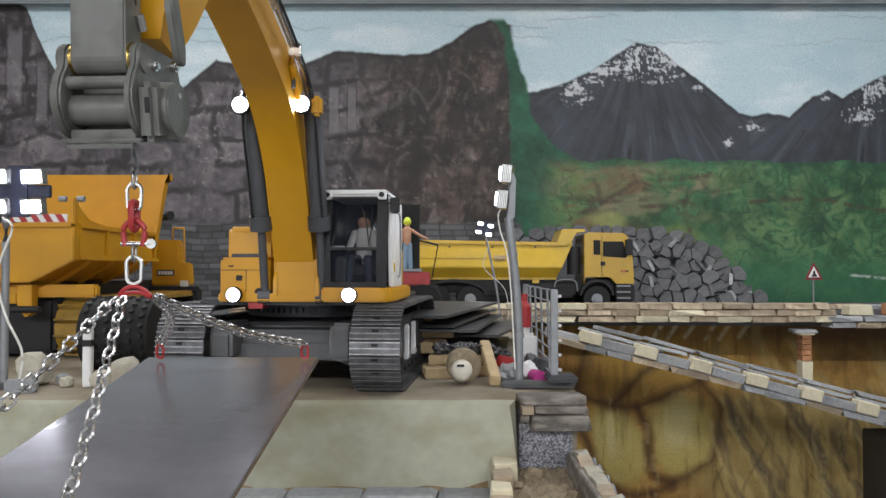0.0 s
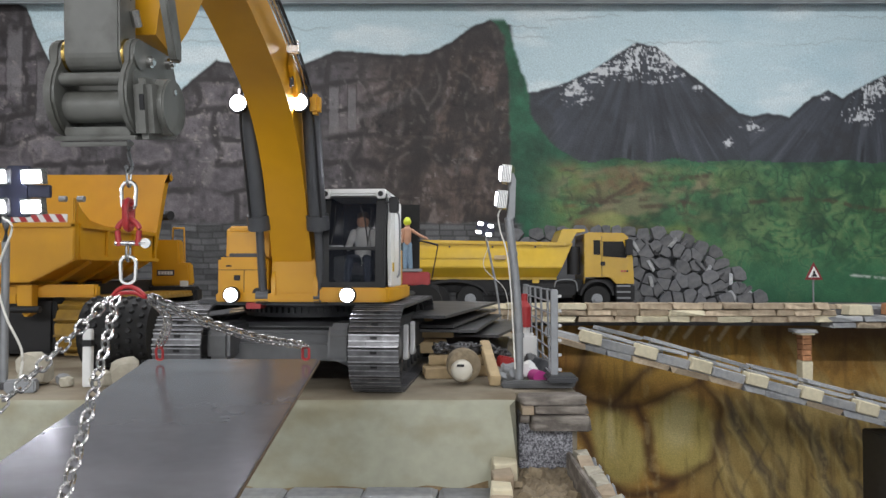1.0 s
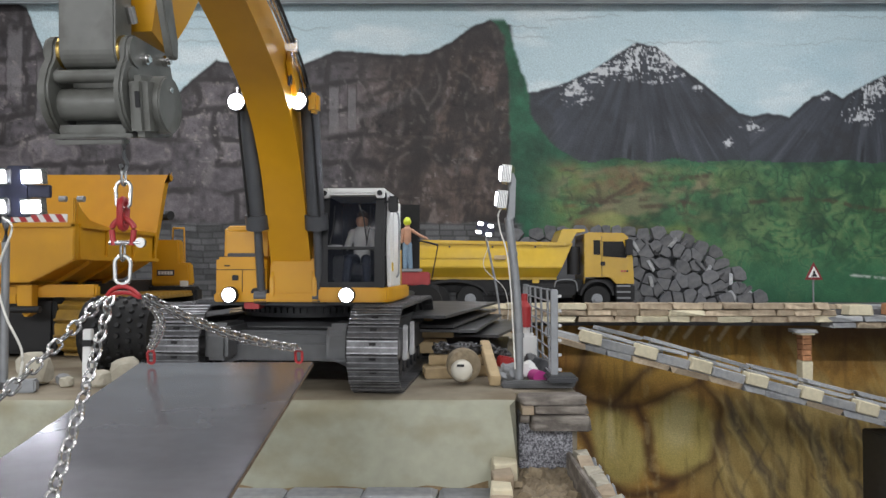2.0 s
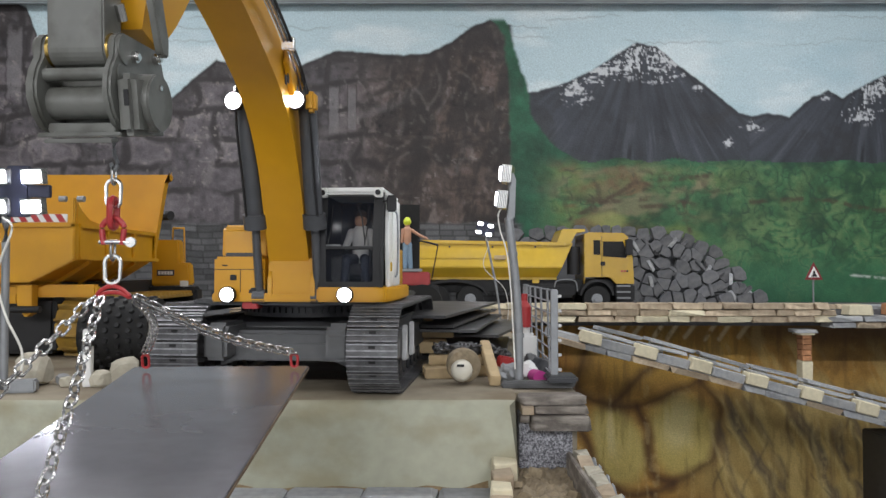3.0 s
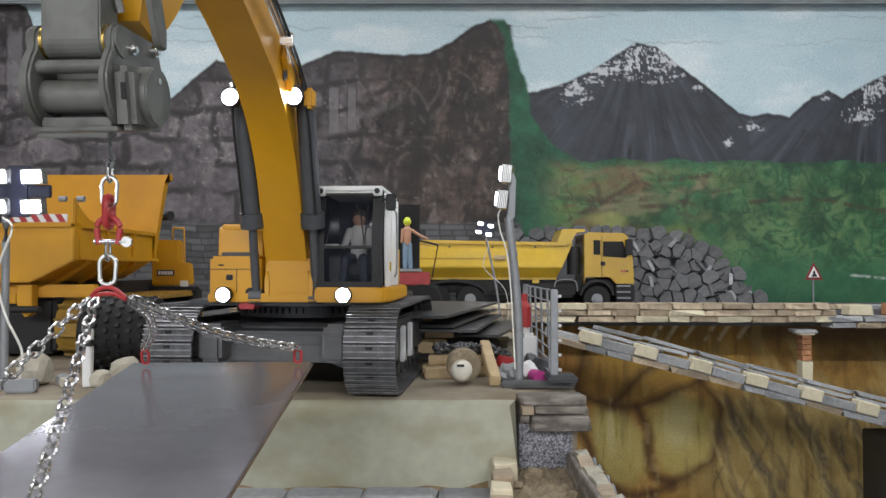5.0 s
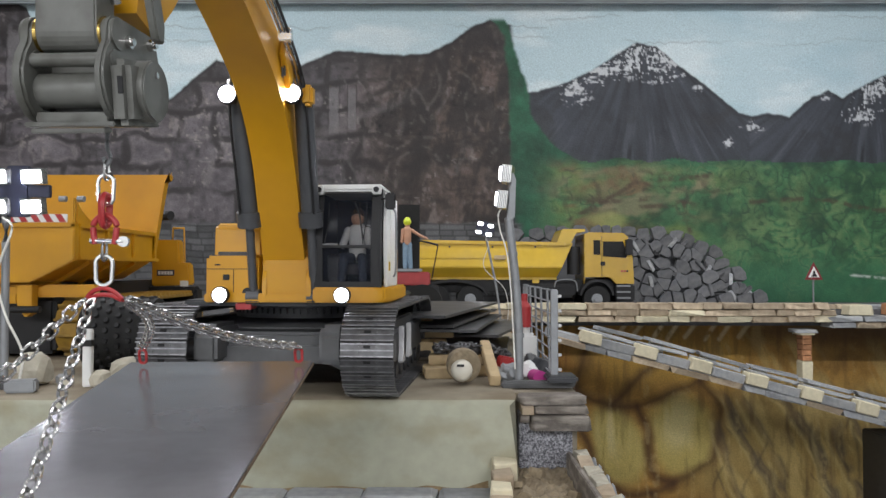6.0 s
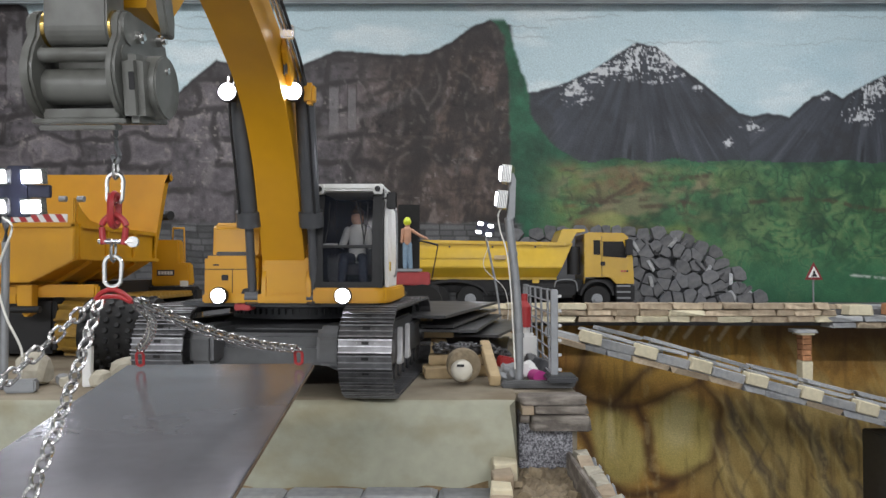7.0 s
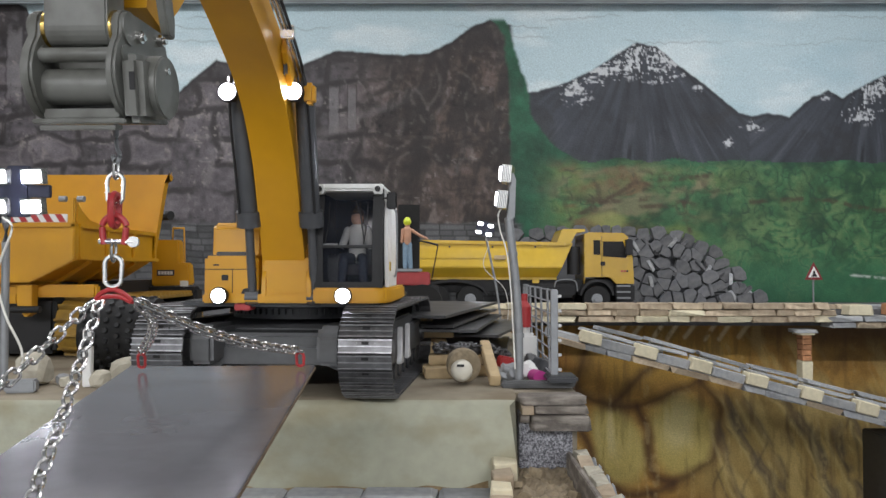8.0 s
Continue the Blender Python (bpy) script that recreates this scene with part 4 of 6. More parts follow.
def work_lamp(x, y, z, r, deep):
    """A lit lamp sunk in a black hood that opens towards -y."""
    bm = N()
    rings = [[bm.verts.new((x + q * math.cos(t), y + d, z + q * math.sin(t))) for t in [math.tau * k / 20 for k in range(20)]] for q, d in ((r * 0.98, 0), (r * 1.12, 0), (r * 1.12, deep), (r * 0.3, deep + 0.002))]
    for p, q in zip(rings, rings[1:]):
        for k in range(20):
            bm.faces.new((p[k], p[(k + 1) % 20], q[(k + 1) % 20], q[k]))
    bm.faces.new(rings[-1])
    inner = [bm.verts.new((v.co.x, y + deep * 0.6, v.co.z)) for v in rings[0]]
    for k in range(20):
        bm.faces.new((rings[0][(k + 1) % 20], rings[0][k], inner[k], inner[(k + 1) % 20]))
    hood = part("work_lamp", bm, SOOT, TOP, "black lamp hood")
    part("lens", cyl(N(), (x, y + 0.0005, z), (x, y + deep * 0.6, z), r * 0.72, seg=20), LAMP, hood, "lit white lens")
    part("reflector", cyl(N(), (x, y + 0.0006, z), (x, y + deep * 0.55, z), r * 0.97, r * 0.74, seg=24, caps=False), WHITE, hood, "bright reflector ring")


for x in (-0.0325, 0.0310):
    work_lamp(x, -0.220, 0.3035, 0.0088, 0.006)
    part("lamp_bracket", box(N(), x - 0.004, x + 0.004, -0.213, -0.200, 0.2975, 0.3095, 0.001), SOOT, TOP)
part("lamp_housing", box(N(), 0.0395, 0.0500, -0.214, -0.200, 0.2930, 0.3135, 0.003), YELLOW, TOP)
for x in (-0.0595, 0.069):
    work_lamp(x, -0.1590, 0.1065, 0.0080, 0.007)
for k, dx in enumerate((0.0310, 0.0345, 0.0380)):
    bm = N()
    tube(bm, bow([(dx, -0.196, 0.315), (dx, -0.228, 0.336), (dx, -0.300, 0.364), (dx, -0.400, 0.394)], 6), 0.0016)
    part("hydraulic_pipe", bm, CHROME if k < 2 else SOOT, TOP, "bright hydraulic pipe")

# stick, link and quick hitch
bm = girder(N(), [(-0.440, 0.450), (-0.475, 0.380), (-0.512, 0.305), (-0.522, 0.272)], [0.05, 0.065, 0.045, 0.026], 0.066, 0.006, 0.034)
STICK = part("stick", bm, YELLOW, TOP, "yellow stick of the excavator arm")
bm = N()
prism(bm, [(-0.578, 0.42)] + [(-0.558 + 0.0128 * math.cos(a), 0.258 + 0.0128 * math.sin(a)) for a in np.linspace(math.pi, math.tau, 14)] + [(-0.550, 0.42)], -0.0200, 0.0200, bevel=0.0012)
cyl(bm, (-0.0225, -0.558, 0.258), (0.0225, -0.558, 0.258), 0.0105, seg=24)
part("link", bm, GREY_PAINT, STICK, "grey bucket link")
for x in (-0.0215, 0.0205):
    bm = cyl(N(), (x - 0.0012, -0.558, 0.258), (x + 0.0012, -0.558, 0.258), 0.0115, seg=24)
    cyl(bm, (x - 0.0018, -0.558, 0.258), (x + 0.0018, -0.558, 0.258), 0.0100, seg=24)
    part("bushing", bm, BRASS, STICK, "brass bushing")
EAR = [(-0.570, 0.262), (-0.566, 0.268), (-0.556, 0.270), (-0.500, 0.262), (-0.494, 0.240), (-0.500, 0.204), (-0.556, 0.200), (-0.572, 0.204), (-0.580, 0.214), (-0.584, 0.226), (-0.583, 0.236), (-0.578, 0.246), (-0.571, 0.254)]
TILT = Matrix.Translation((0, -0.558, 0.258)) @ Matrix.Rotation(radians(10), 4, "X") @ Matrix.Translation((0, 0.558, -0.258))


def hitch(name, bm, mat, label=""):
    bmesh.ops.transform(bm, matrix=TILT, verts=bm.verts)
    return part(name, bm, mat, STICK, label)


for x, wide in ((-0.0308, 0.0078), (0.0225, 0.006)):
    hitch("hitch_ear", prism(N(), EAR, x, x + wide, bevel=0.0018), GREY_PAINT, "scratched grey hitch plate")
    for y, z, r in ((-0.558, 0.258, 0.0105), (-0.566, 0.241, 0.0065)):
        hitch("boss", cyl(N(), (x - 0.0012, y, z), (x + wide + 0.0012, y, z), r, seg=20), GREY_PAINT)
hitch("hitch_bar", cyl(N(), (-0.024, -0.570, 0.241), (0.024, -0.570, 0.241), 0.0046, seg=16), GREY_PAINT, "scuffed grey cross bar")
hitch("hitch_drum", cyl(N(), (-0.024, -0.562, 0.222), (0.024, -0.562, 0.222), 0.0112, seg=28), GREY_PAINT, "scuffed grey hitch drum")
bm = N()
box(bm, -0.030, 0.030, -0.575, -0.505, 0.1985, 0.2018, 0.0008)
box(bm, -0.024, 0.024, -0.571, -0.510, 0.2018, 0.2080, 0.0006)
hitch("hitch_base", bm, GREY_PAINT)
hitch("back_plate", box(N(), -0.024, 0.024, -0.549, -0.545, 0.204, 0.250, 0.0006), GREY_PAINT)
hitch("hitch_tongue", box(N(), -0.022, 0.026, -0.581, -0.570, 0.1945, 0.1975, 0.0006), GREY_PAINT)
hitch("hitch_jaw", box(N(), 0.0292, 0.0425, -0.5775, -0.535, 0.1990, 0.2410, 0.0042), GREY_PAINT, "worn grey locking jaw")
hitch("jaw_disc", cyl(cyl(N(), (0.034, -0.548, 0.2215), (0.0465, -0.548, 0.2215), 0.0205, seg=40), (0.0465, -0.548, 0.2215), (0.0475, -0.548, 0.2215), 0.0195, seg=40), GREY_PAINT, "scratched round jaw plate")
for y, z in ((-0.548, 0.232),):
    hitch("rivet", cyl(N(), (0.0470, y, z), (0.0490, y, z), 0.0022, seg=10), CHROME)
hitch("pin_head", cyl(N(), (-0.0348, -0.566, 0.241), (-0.0308, -0.566, 0.241), 0.0042, seg=14), CHROME, "bright pin head")
hitch("jaw_slot", box(N(), 0.0350, 0.0385, -0.5782, -0.5770, 0.2190, 0.2300, 0.0003), SOOT, "dark slot")
for y, z in ((-0.548, 0.254), (-0.512, 0.256)):
    bm = N()
    cyl(bm, (0.028, y, z), (0.0325, y, z), 0.0042, seg=14)
    cyl(bm, (0.0325, y, z), (0.0345, y, z), 0.0026, seg=10)
    hitch("pin", bm, CHROME, "bright pin")
bm = N()
prism(bm, [(-0.548, 0.30), (-0.545, 0.335), (-0.520, 0.275), (-0.520, 0.262), (-0.530, 0.262)], 0.0375, 0.0435, bevel=0.001)
part("rocker", bm, GREY_PAINT, STICK, "grey rocker arm")

# the arm's end is built at a common size
SHRINK = Matrix.Translation((0.0, -0.545, 0.240)) @ Matrix.Scale(0.81, 4) @ Matrix.Translation((0, 0.545, -0.237))
for ob in STICK.children:
    ob.data.transform(SHRINK)
bm = tube(N(), bow([(0.010, -0.556, 0.33), (0.016, -0.560, 0.31), (0.014, -0.552, 0.288), (0.008, -0.545, 0.276)], 6), 0.002)
part("hose", bm, SOOT, STICK, "black hydraulic hose")
for x in (0.010, 0.018):
    part("hose_fitting", cyl(N(), (x, -0.553, 0.284), (x, -0.548, 0.276), 0.003, seg=10), CHROME, STICK)

# cab and deck fittings
for x0, x1, z0, z1 in ((-0.0795, -0.0235, 0.1335, 0.1342), (-0.0500, -0.0493, 0.1090, 0.1335), (-0.0700, -0.0640, 0.1375, 0.1390)):
    part("seam", box(N(), x0, x1, -0.1434, -0.1428, z0, z1), SOOT, TOP)
for x in (-0.0150, 0.0320):
    part("bracket_cheek", prism(N(), [(-0.149, 0.104), (-0.149, 0.124), (-0.144, 0.132), (-0.138, 0.132), (-0.138, 0.104)], x - 0.0025, x + 0.0025, bevel=0.0008), YELLOW, TOP)
for x in (-0.0285, 0.0365):
    part("rod_clevis", box(N(), x - 0.0085, x + 0.0085, -0.1475, -0.136, 0.1000, 0.1085, 0.002), BARREL, TOP)
for x in (-0.0345, 0.0425):
    part("cylinder_hose", tube(N(), bow([(x, -0.170, 0.190), (x, -0.186, 0.235), (x, -0.204, 0.285), (x * 0.9, -0.212, 0.322)], 6), 0.0014, 6), SOOT, TOP, "black hose along the lift cylinder")
part("boom_lug", prism(N(), [(-0.246, 0.334), (-0.236, 0.362), (-0.228, 0.363), (-0.212, 0.318), (-0.222, 0.306)], 0.0255, 0.0310, bevel=0.001), YELLOW, TOP)
for x in (C0 + 0.002, C1 - 0.011):
    part("screen_edge", prism(N(), [(CF + 0.0105, CT - 0.012), (CF - 0.0012, 0.165), (CF + 0.0008, CZ + 0.002), (CF + 0.0025, CZ + 0.002), (CF + 0.0008, 0.165), (CF + 0.0125, CT - 0.012)], x, x + 0.008, bevel=0.0004), SOOT, TOP)
part("screen_bar", box(N(), C0 + 0.006, C1 - 0.008, CF - 0.0012, CF + 0.0015, 0.1560, 0.1590, 0.0004), SOOT, TOP)
for x in (C0 + 0.012, C1 - 0.020):
    part("wiper", tube(N(), bow([(x, CF + 0.0000, 0.160), (x + 0.003, CF + 0.003, 0.180), (x + 0.004, CF + 0.0075, 0.204)], 4), 0.0006, 6), SOOT, TOP)
part("exhaust", cyl(N(), (-0.05, 0.09, 0.18), (-0.05, 0.09, 0.215), 0.006, seg=14), SOOT, TOP)
part("port", cyl(N(), (-0.034, -0.1455, 0.1085), (-0.034, -0.142, 0.1085), 0.0055, seg=18), SOOT, TOP, "round black port")
part("port", box(N(), -0.061, -0.054, -0.1445, -0.142, 0.122, 0.128, 0.0006), SOOT, TOP)
part("mirror", box(N(), 0.113, 0.124, -0.150, -0.147, 0.196, 0.214, 0.002), SOOT, TOP, "black mirror")
part("mirror_arm", tube(N(), [(0.108, -0.142, 0.208), (0.118, -0.148, 0.208)], 0.001, 6), SOOT, TOP)
part("grab_rail", tube(N(), bow([(0.117, -0.105, 0.125), (0.1195, -0.105, 0.135), (0.1195, -0.105, 0.190), (0.117, -0.105, 0.200)], 4), 0.0012, 6), POLE, TOP, "grey grab rail")
part("lamp_bracket", box(N(), -0.036, -0.029, -0.209, -0.203, 0.312, 0.321, 0.0006), CHROME, TOP)
part("wiper", tube(N(), [(0.090, -0.150, 0.163), (0.086, -0.147, 0.190), (0.080, -0.143, 0.205)], 0.0008, 6), SOOT, TOP)
part("warning_label", box(N(), C1 + 0.0035, C1 + 0.0048, -0.118, -0.108, 0.132, 0.142), LEMON, TOP, "small yellow warning label")
part("pipe_clamp", box(N(), 0.0285, 0.041, -0.262, -0.255, 0.342, 0.354, 0.001), CHROME, TOP, "bright pipe clamp")
for k in range(7):
    part("model_mark", box(N(), 0.0288, 0.0296, -0.250 + 0.0085 * k, -0.2445 + 0.0085 * k, 0.3360 - 0.0034 * (7 - k), 0.3450 - 0.0034 * (7 - k)), SOOT, TOP)
DRIVER = doll("driver_doll", "toy driver doll in a pale shirt, seated in the cab", [
    ((0.074, -0.088, 0.150), (0.074, -0.084, 0.176), 0.0095, 0.0105, TEE), ((0.074, -0.086, 0.184), (0.074, -0.087, 0.190), 0.0045, 0.0075, SKIN),
    ((0.074, -0.0845, 0.1945), (0.074, -0.0835, 0.1965), 0.0076, 0.0068, HAIR),
    ((0.063, -0.086, 0.177), (0.059, -0.098, 0.160), 0.0046, 0.0040, TEE), ((0.085, -0.086, 0.177), (0.089, -0.098, 0.160), 0.0046, 0.0040, TEE),
    ((0.069, -0.090, 0.146), (0.064, -0.118, 0.146), 0.0060, 0.0052, TROUSERS), ((0.079, -0.090, 0.146), (0.084, -0.118, 0.146), 0.0060, 0.0052, TROUSERS),
    ((0.064, -0.118, 0.146), (0.062, -0.124, 0.121), 0.0050, 0.0042, TROUSERS), ((0.084, -0.118, 0.146), (0.086, -0.124, 0.121), 0.0050, 0.0042, TROUSERS)])

# ---- load: steel plate in a four-leg chain sling ----
LOAD = thing("steel_plate", "grey mill-steel plate hung level from the chain sling", "steel plate")
PW, PL, PN, PF = 0.0745, -0.0620, -0.205, 0.205
bm = N()
box(bm, PL, PW, PN, PF, -0.0030, 0.0, 0.0004)
part("sheet", bm, PLATE, LOAD)
bm = N()
box(bm, PW, PW + 0.0005, PN, PF, -0.0028, -0.0012)
part("edge", bm, RUST, LOAD, "rust-stained cut edge")
HOOKS = [Vector((-0.048, PF - 0.012, 0.002)), Vector((0.066, PF - 0.012, 0.002)), Vector((-0.056, PN + 0.014, 0.002)), Vector((0.050, PN + 0.014, 0.002))]


def link_mesh(name, long, wide, r, mat, seg=6, steps=16):
    """A closed oval chain link, long along z."""
    bm = N()
    rings = []
    for k in range(steps):
        a = math.tau * k / steps
        c, s = math.cos(a), math.sin(a)
        z = s * wide / 2 + math.copysign((long - wide) / 2, s)
        q = Vector((c, 0, s))
        rings.append([bm.verts.new(Vector((c * wide / 2, 0, z)) + r * (math.cos(b) * q + math.sin(b) * Vector((0, 1, 0)))) for b in [math.tau * j / seg for j in range(seg)]])
    for i in range(steps):
        a, b = rings[i], rings[(i + 1) % steps]
        for j in range(seg):
            bm.faces.new((a[j], a[(j + 1) % seg], b[(j + 1) % seg], b[j]))
    return mesh(name, bm, mat, True)


LINK = link_mesh("link", 0.0104, 0.0056, 0.00080, CHAINS)
BIG = link_mesh("big_link", 0.0165, 0.0088, 0.0012, CHROME)
HOOK = link_mesh("red_hook", 0.0100, 0.0052, 0.0011, RED)
REDLINK = link_mesh("red_link", 0.0175, 0.0100, 0.0019, RED)
SLING = thing("chain_sling", "bright steel four-leg chain sling with red fittings", "chain sling")
# hanger, in the sling's space with the hitch's underside at its origin
part("hook", tube(N(), bow([(0, 0, 0.006), (0, 0, -0.006), (0.002, 0, -0.012), (0, 0, -0.016), (-0.002, 0, -0.012)], 5), 0.0012, 8), POLE, SLING)
for k, (z, turn, data, name) in enumerate(((-0.0195, 90, LINK, "link"), (-0.0300, 0, BIG, "link"), (-0.0415, 90, REDLINK, "red_link"))):
    piece(name, data, SLING, pose(0, 0, z, 0, 0, turn))
bm = tube(N(), bow([(-0.0052, 0, -0.0600), (-0.0062, 0, -0.0540), (-0.0058, 0, -0.0480), (0, 0, -0.0440), (0.0058, 0, -0.0480), (0.0062, 0, -0.0540), (0.0052, 0, -0.0600)], 6), 0.0017, 10)
part("shackle", bm, RED, SLING, "red bow shackle")
bm = N()
cyl(bm, (-0.008, 0, -0.0585), (0.0105, 0, -0.0585), 0.0014, seg=10)
cyl(bm, (0.0105, -0.0012, -0.0585), (0.0105, 0.0012, -0.0585), 0.0030, seg=16)
part("shackle_pin", bm, CHROME, SLING, "bright shackle pin")
piece("link", LINK, SLING, pose(0, 0, -0.0640, 0, 0, 90))
piece("link", BIG, SLING, pose(0, 0, -0.0745, 0, 0, 10))
bm = tube(N(), bow([(-0.010, 0.001, -0.0908), (-0.006, 0, -0.0863), (0, 0, -0.0843), (0.006, 0, -0.0863), (0.010, 0.001, -0.0908), (0.004, 0.001, -0.0883), (-0.004, 0.001, -0.0883), (-0.010, 0.001, -0.0913)], 5), 0.0013, 8)
part("master_link", bm, RED, SLING, "red master link")
TAIL = (Vector((0.011, 0.004, -0.0908)), Vector((0.008, 0.004, -0.0893)), Vector((-0.009, -0.004, -0.0908)), Vector((-0.005, -0.004, -0.0908)))
LEGS, ENDS = [], []
for k in range(4):
    long = (0.215, 0.232, 0.245, 0.235)[k]
    LEGS.append([piece("link", LINK, SLING, Matrix()) for _ in range(round(long / 0.0081))])
    ENDS.append(piece("red_hook", HOOK, SLING, Matrix()))


# ---- crawler dumper, tail towards the deck's edge ----
DUMPER = thing("crawler_dumper", "yellow crawler dumper with a raised-front rock body", "dumper")
bm = N()
prism(bm, [(-0.76, 0.2025), (-0.5385, 0.2025), (-0.5385, 0.149), (-0.605, 0.1155), (-0.70, 0.1155), (-0.76, 0.149)], 1.124, 1.135, axis="y", bevel=0.0015)
tail = part("tailgate", bm, YELLOW, DUMPER)
for x0, x1, z0, z1 in ((-0.76, -0.5385, 0.196, 0.2025), (-0.5450, -0.5385, 0.149, 0.240)):
    part("rib", box(N(), x0, x1, 1.1185, 1.125, z0, z1, 0.0015), YELLOW, tail)
part("stripe_board", box(N(), -0.640, -0.5475, 1.1165, 1.1185, 0.2035, 0.2155, 0.0005), WHITE, tail, "white board with red slanted stripes")
for k in range(5):
    x = -0.632 + 0.0185 * k
    part("stripe", prism(N(), [(x, 0.2038), (x + 0.009, 0.2038), (x + 0.0015, 0.2152), (x - 0.0075, 0.2152)], 1.1154, 1.1168, axis="y"), RED, tail, "red stripe")
for x in (-0.560, -0.533):
    part("hinge_pin", cyl(N(), (x - 0.005, 1.128, 0.2385), (x + 0.005, 1.128, 0.2385), 0.0045, seg=14), POLE, tail)
bm = N()
prism(bm, [(1.135, 0.2385), (1.150, 0.2250), (1.180, 0.2100), (1.24, 0.2040), (1.45, 0.2010), (1.45, 0.155), (1.135, 0.149)], -0.552, -0.5420, bevel=0.0015)
flank = part("flank", bm, YELLOW, DUMPER)
for y in (1.14, 1.235, 1.34, 1.435):
    part("rib", box(N(), -0.5425, -0.5375, y - 0.005, y + 0.005, 0.152, 0.200, 0.0012), YELLOW, flank)
part("rib", box(N(), -0.5425, -0.5365, 1.135, 1.45, 0.196, 0.2035, 0.0012), YELLOW, flank)
part("rib", box(N(), -0.5425, -0.5365, 1.135, 1.45, 0.1485, 0.1555, 0.0012), YELLOW, flank)
bm = N()
prism(bm, [(-0.80, 0.15), (-0.80, 0.313), (-0.512, 0.313), (-0.512, 0.303), (-0.520, 0.300), (-0.545, 0.150)], 1.440, 1.452, axis="y", bevel=0.0015)
head = part("headboard", bm, YELLOW, DUMPER)
part("rib", prism(N(), [(-0.512, 0.313), (-0.512, 0.302), (-0.523, 0.302), (-0.549, 0.155), (-0.541, 0.155), (-0.520, 0.295)], 1.430, 1.442, axis="y", bevel=0.001), YELLOW, head)
bm = N()
prism(bm, [(-0.75, 0.15), (-0.548, 0.15), (-0.60, 0.117), (-0.70, 0.117)], 1.136, 1.44, axis="y")
floor_part = part("bed_floor", bm, YELLOW, DUMPER)
for y in (1.19, 1.27, 1.36):
    part("rib", prism(N(), [(-0.548, 0.150), (-0.548, 0.143), (-0.603, 0.109), (-0.70, 0.109), (-0.70, 0.118), (-0.60, 0.118)], y, y + 0.008, axis="y"), YELLOW, floor_part)
bm = N()
prism(bm, [(-0.60, 0.196), (-0.545, 0.196), (-0.5425, 0.150), (-0.524, 0.148), (-0.520, 0.103), (-0.60, 0.100)], 1.58, 1.61, axis="y", bevel=0.003)
cab_part = part("cab", bm, YELLOW, DUMPER)
part("nameplate", box(N(), -0.588, -0.553, 1.5775, 1.5805, 0.122, 0.134), BLUE, cab_part, "navy nameplate with pale bars")
for k in range(5):
    part("bar", box(N(), -0.585 + 0.0062 * k, -0.5805 + 0.0062 * k, 1.5762, 1.5778, 0.1245, 0.1315), WHITE, cab_part)
part("handrail", tube(N(), bow([(-0.560, 1.59, 0.148), (-0.560, 1.59, 0.216), (-0.556, 1.59, 0.220), (-0.540, 1.59, 0.220), (-0.537, 1.59, 0.216), (-0.535, 1.59, 0.150)], 4), 0.0018, 8), YELLOW, cab_part)
part("stripe_tab", box(N(), -0.540, -0.524, 1.5765, 1.5805, 0.098, 0.112, 0.0005), WHITE, cab_part)
part("exhaust", cyl(N(), (-0.585, 1.55, 0.242), (-0.540, 1.52, 0.242), 0.009, seg=16), SOOT, DUMPER, "black exhaust stub")
part("chassis", box(N(), -0.75, -0.600, 1.20, 1.72, 0.070, 0.114, 0.004), SOOT, DUMPER)
part("belly", box(N(), -0.715, -0.592, 1.215, 1.60, 0.020, 0.072, 0.006), SOOT, DUMPER)
part("axle", box(N(), -0.80, -0.500, 1.56, 1.60, 0.002, 0.100, 0.006), SOOT, DUMPER)
part("far_track", box(N(), -0.800, -0.720, 1.18, 1.62, 0.002, 0.088, 0.030), SOOT, DUMPER)
part("tail_beam", box(N(), -0.680, -0.520, 1.150, 1.168, 0.093, 0.112, 0.003), YELLOW, DUMPER)
part("tail_bracket", prism(N(), [(-0.628, 0.112), (-0.606, 0.112), (-0.606, 0.070), (-0.616, 0.064), (-0.628, 0.080)], 1.132, 1.150, axis="y", bevel=0.001), YELLOW, DUMPER)
part("rear_hull", box(N(), -0.80, -0.592, 1.172, 1.31, 0.006, 0.092, 0.006), SOOT, DUMPER, "black lower hull")
part("tail_pin", cyl(N(), (-0.632, 1.126, 0.076), (-0.590, 1.126, 0.076), 0.005, seg=14), SOOT, DUMPER)
part("tail_lamp", box(N(), -0.655, -0.632, 1.140, 1.150, 0.084, 0.098, 0.002), YELLOW, DUMPER)
frame_part = part("track", box(N(), -0.575, -0.522, 1.20, 1.62, 0.022, 0.072, 0.008), DARK, DUMPER, "yellow-shod crawler track")
bm = N()
box(bm, -0.040, 0.040, -0.0100, 0.0100, -0.003, 0.003, 0.001)
box(bm, -0.040, 0.040, 0.0070, 0.0100, -0.008, -0.002, 0.0006)
for x in (-0.010, 0.010):
    box(bm, x - 0.003, x + 0.003, -0.004, 0.000, -0.0045, -0.002)
plate_shoe = mesh("track_shoe", bm, MUDDY)
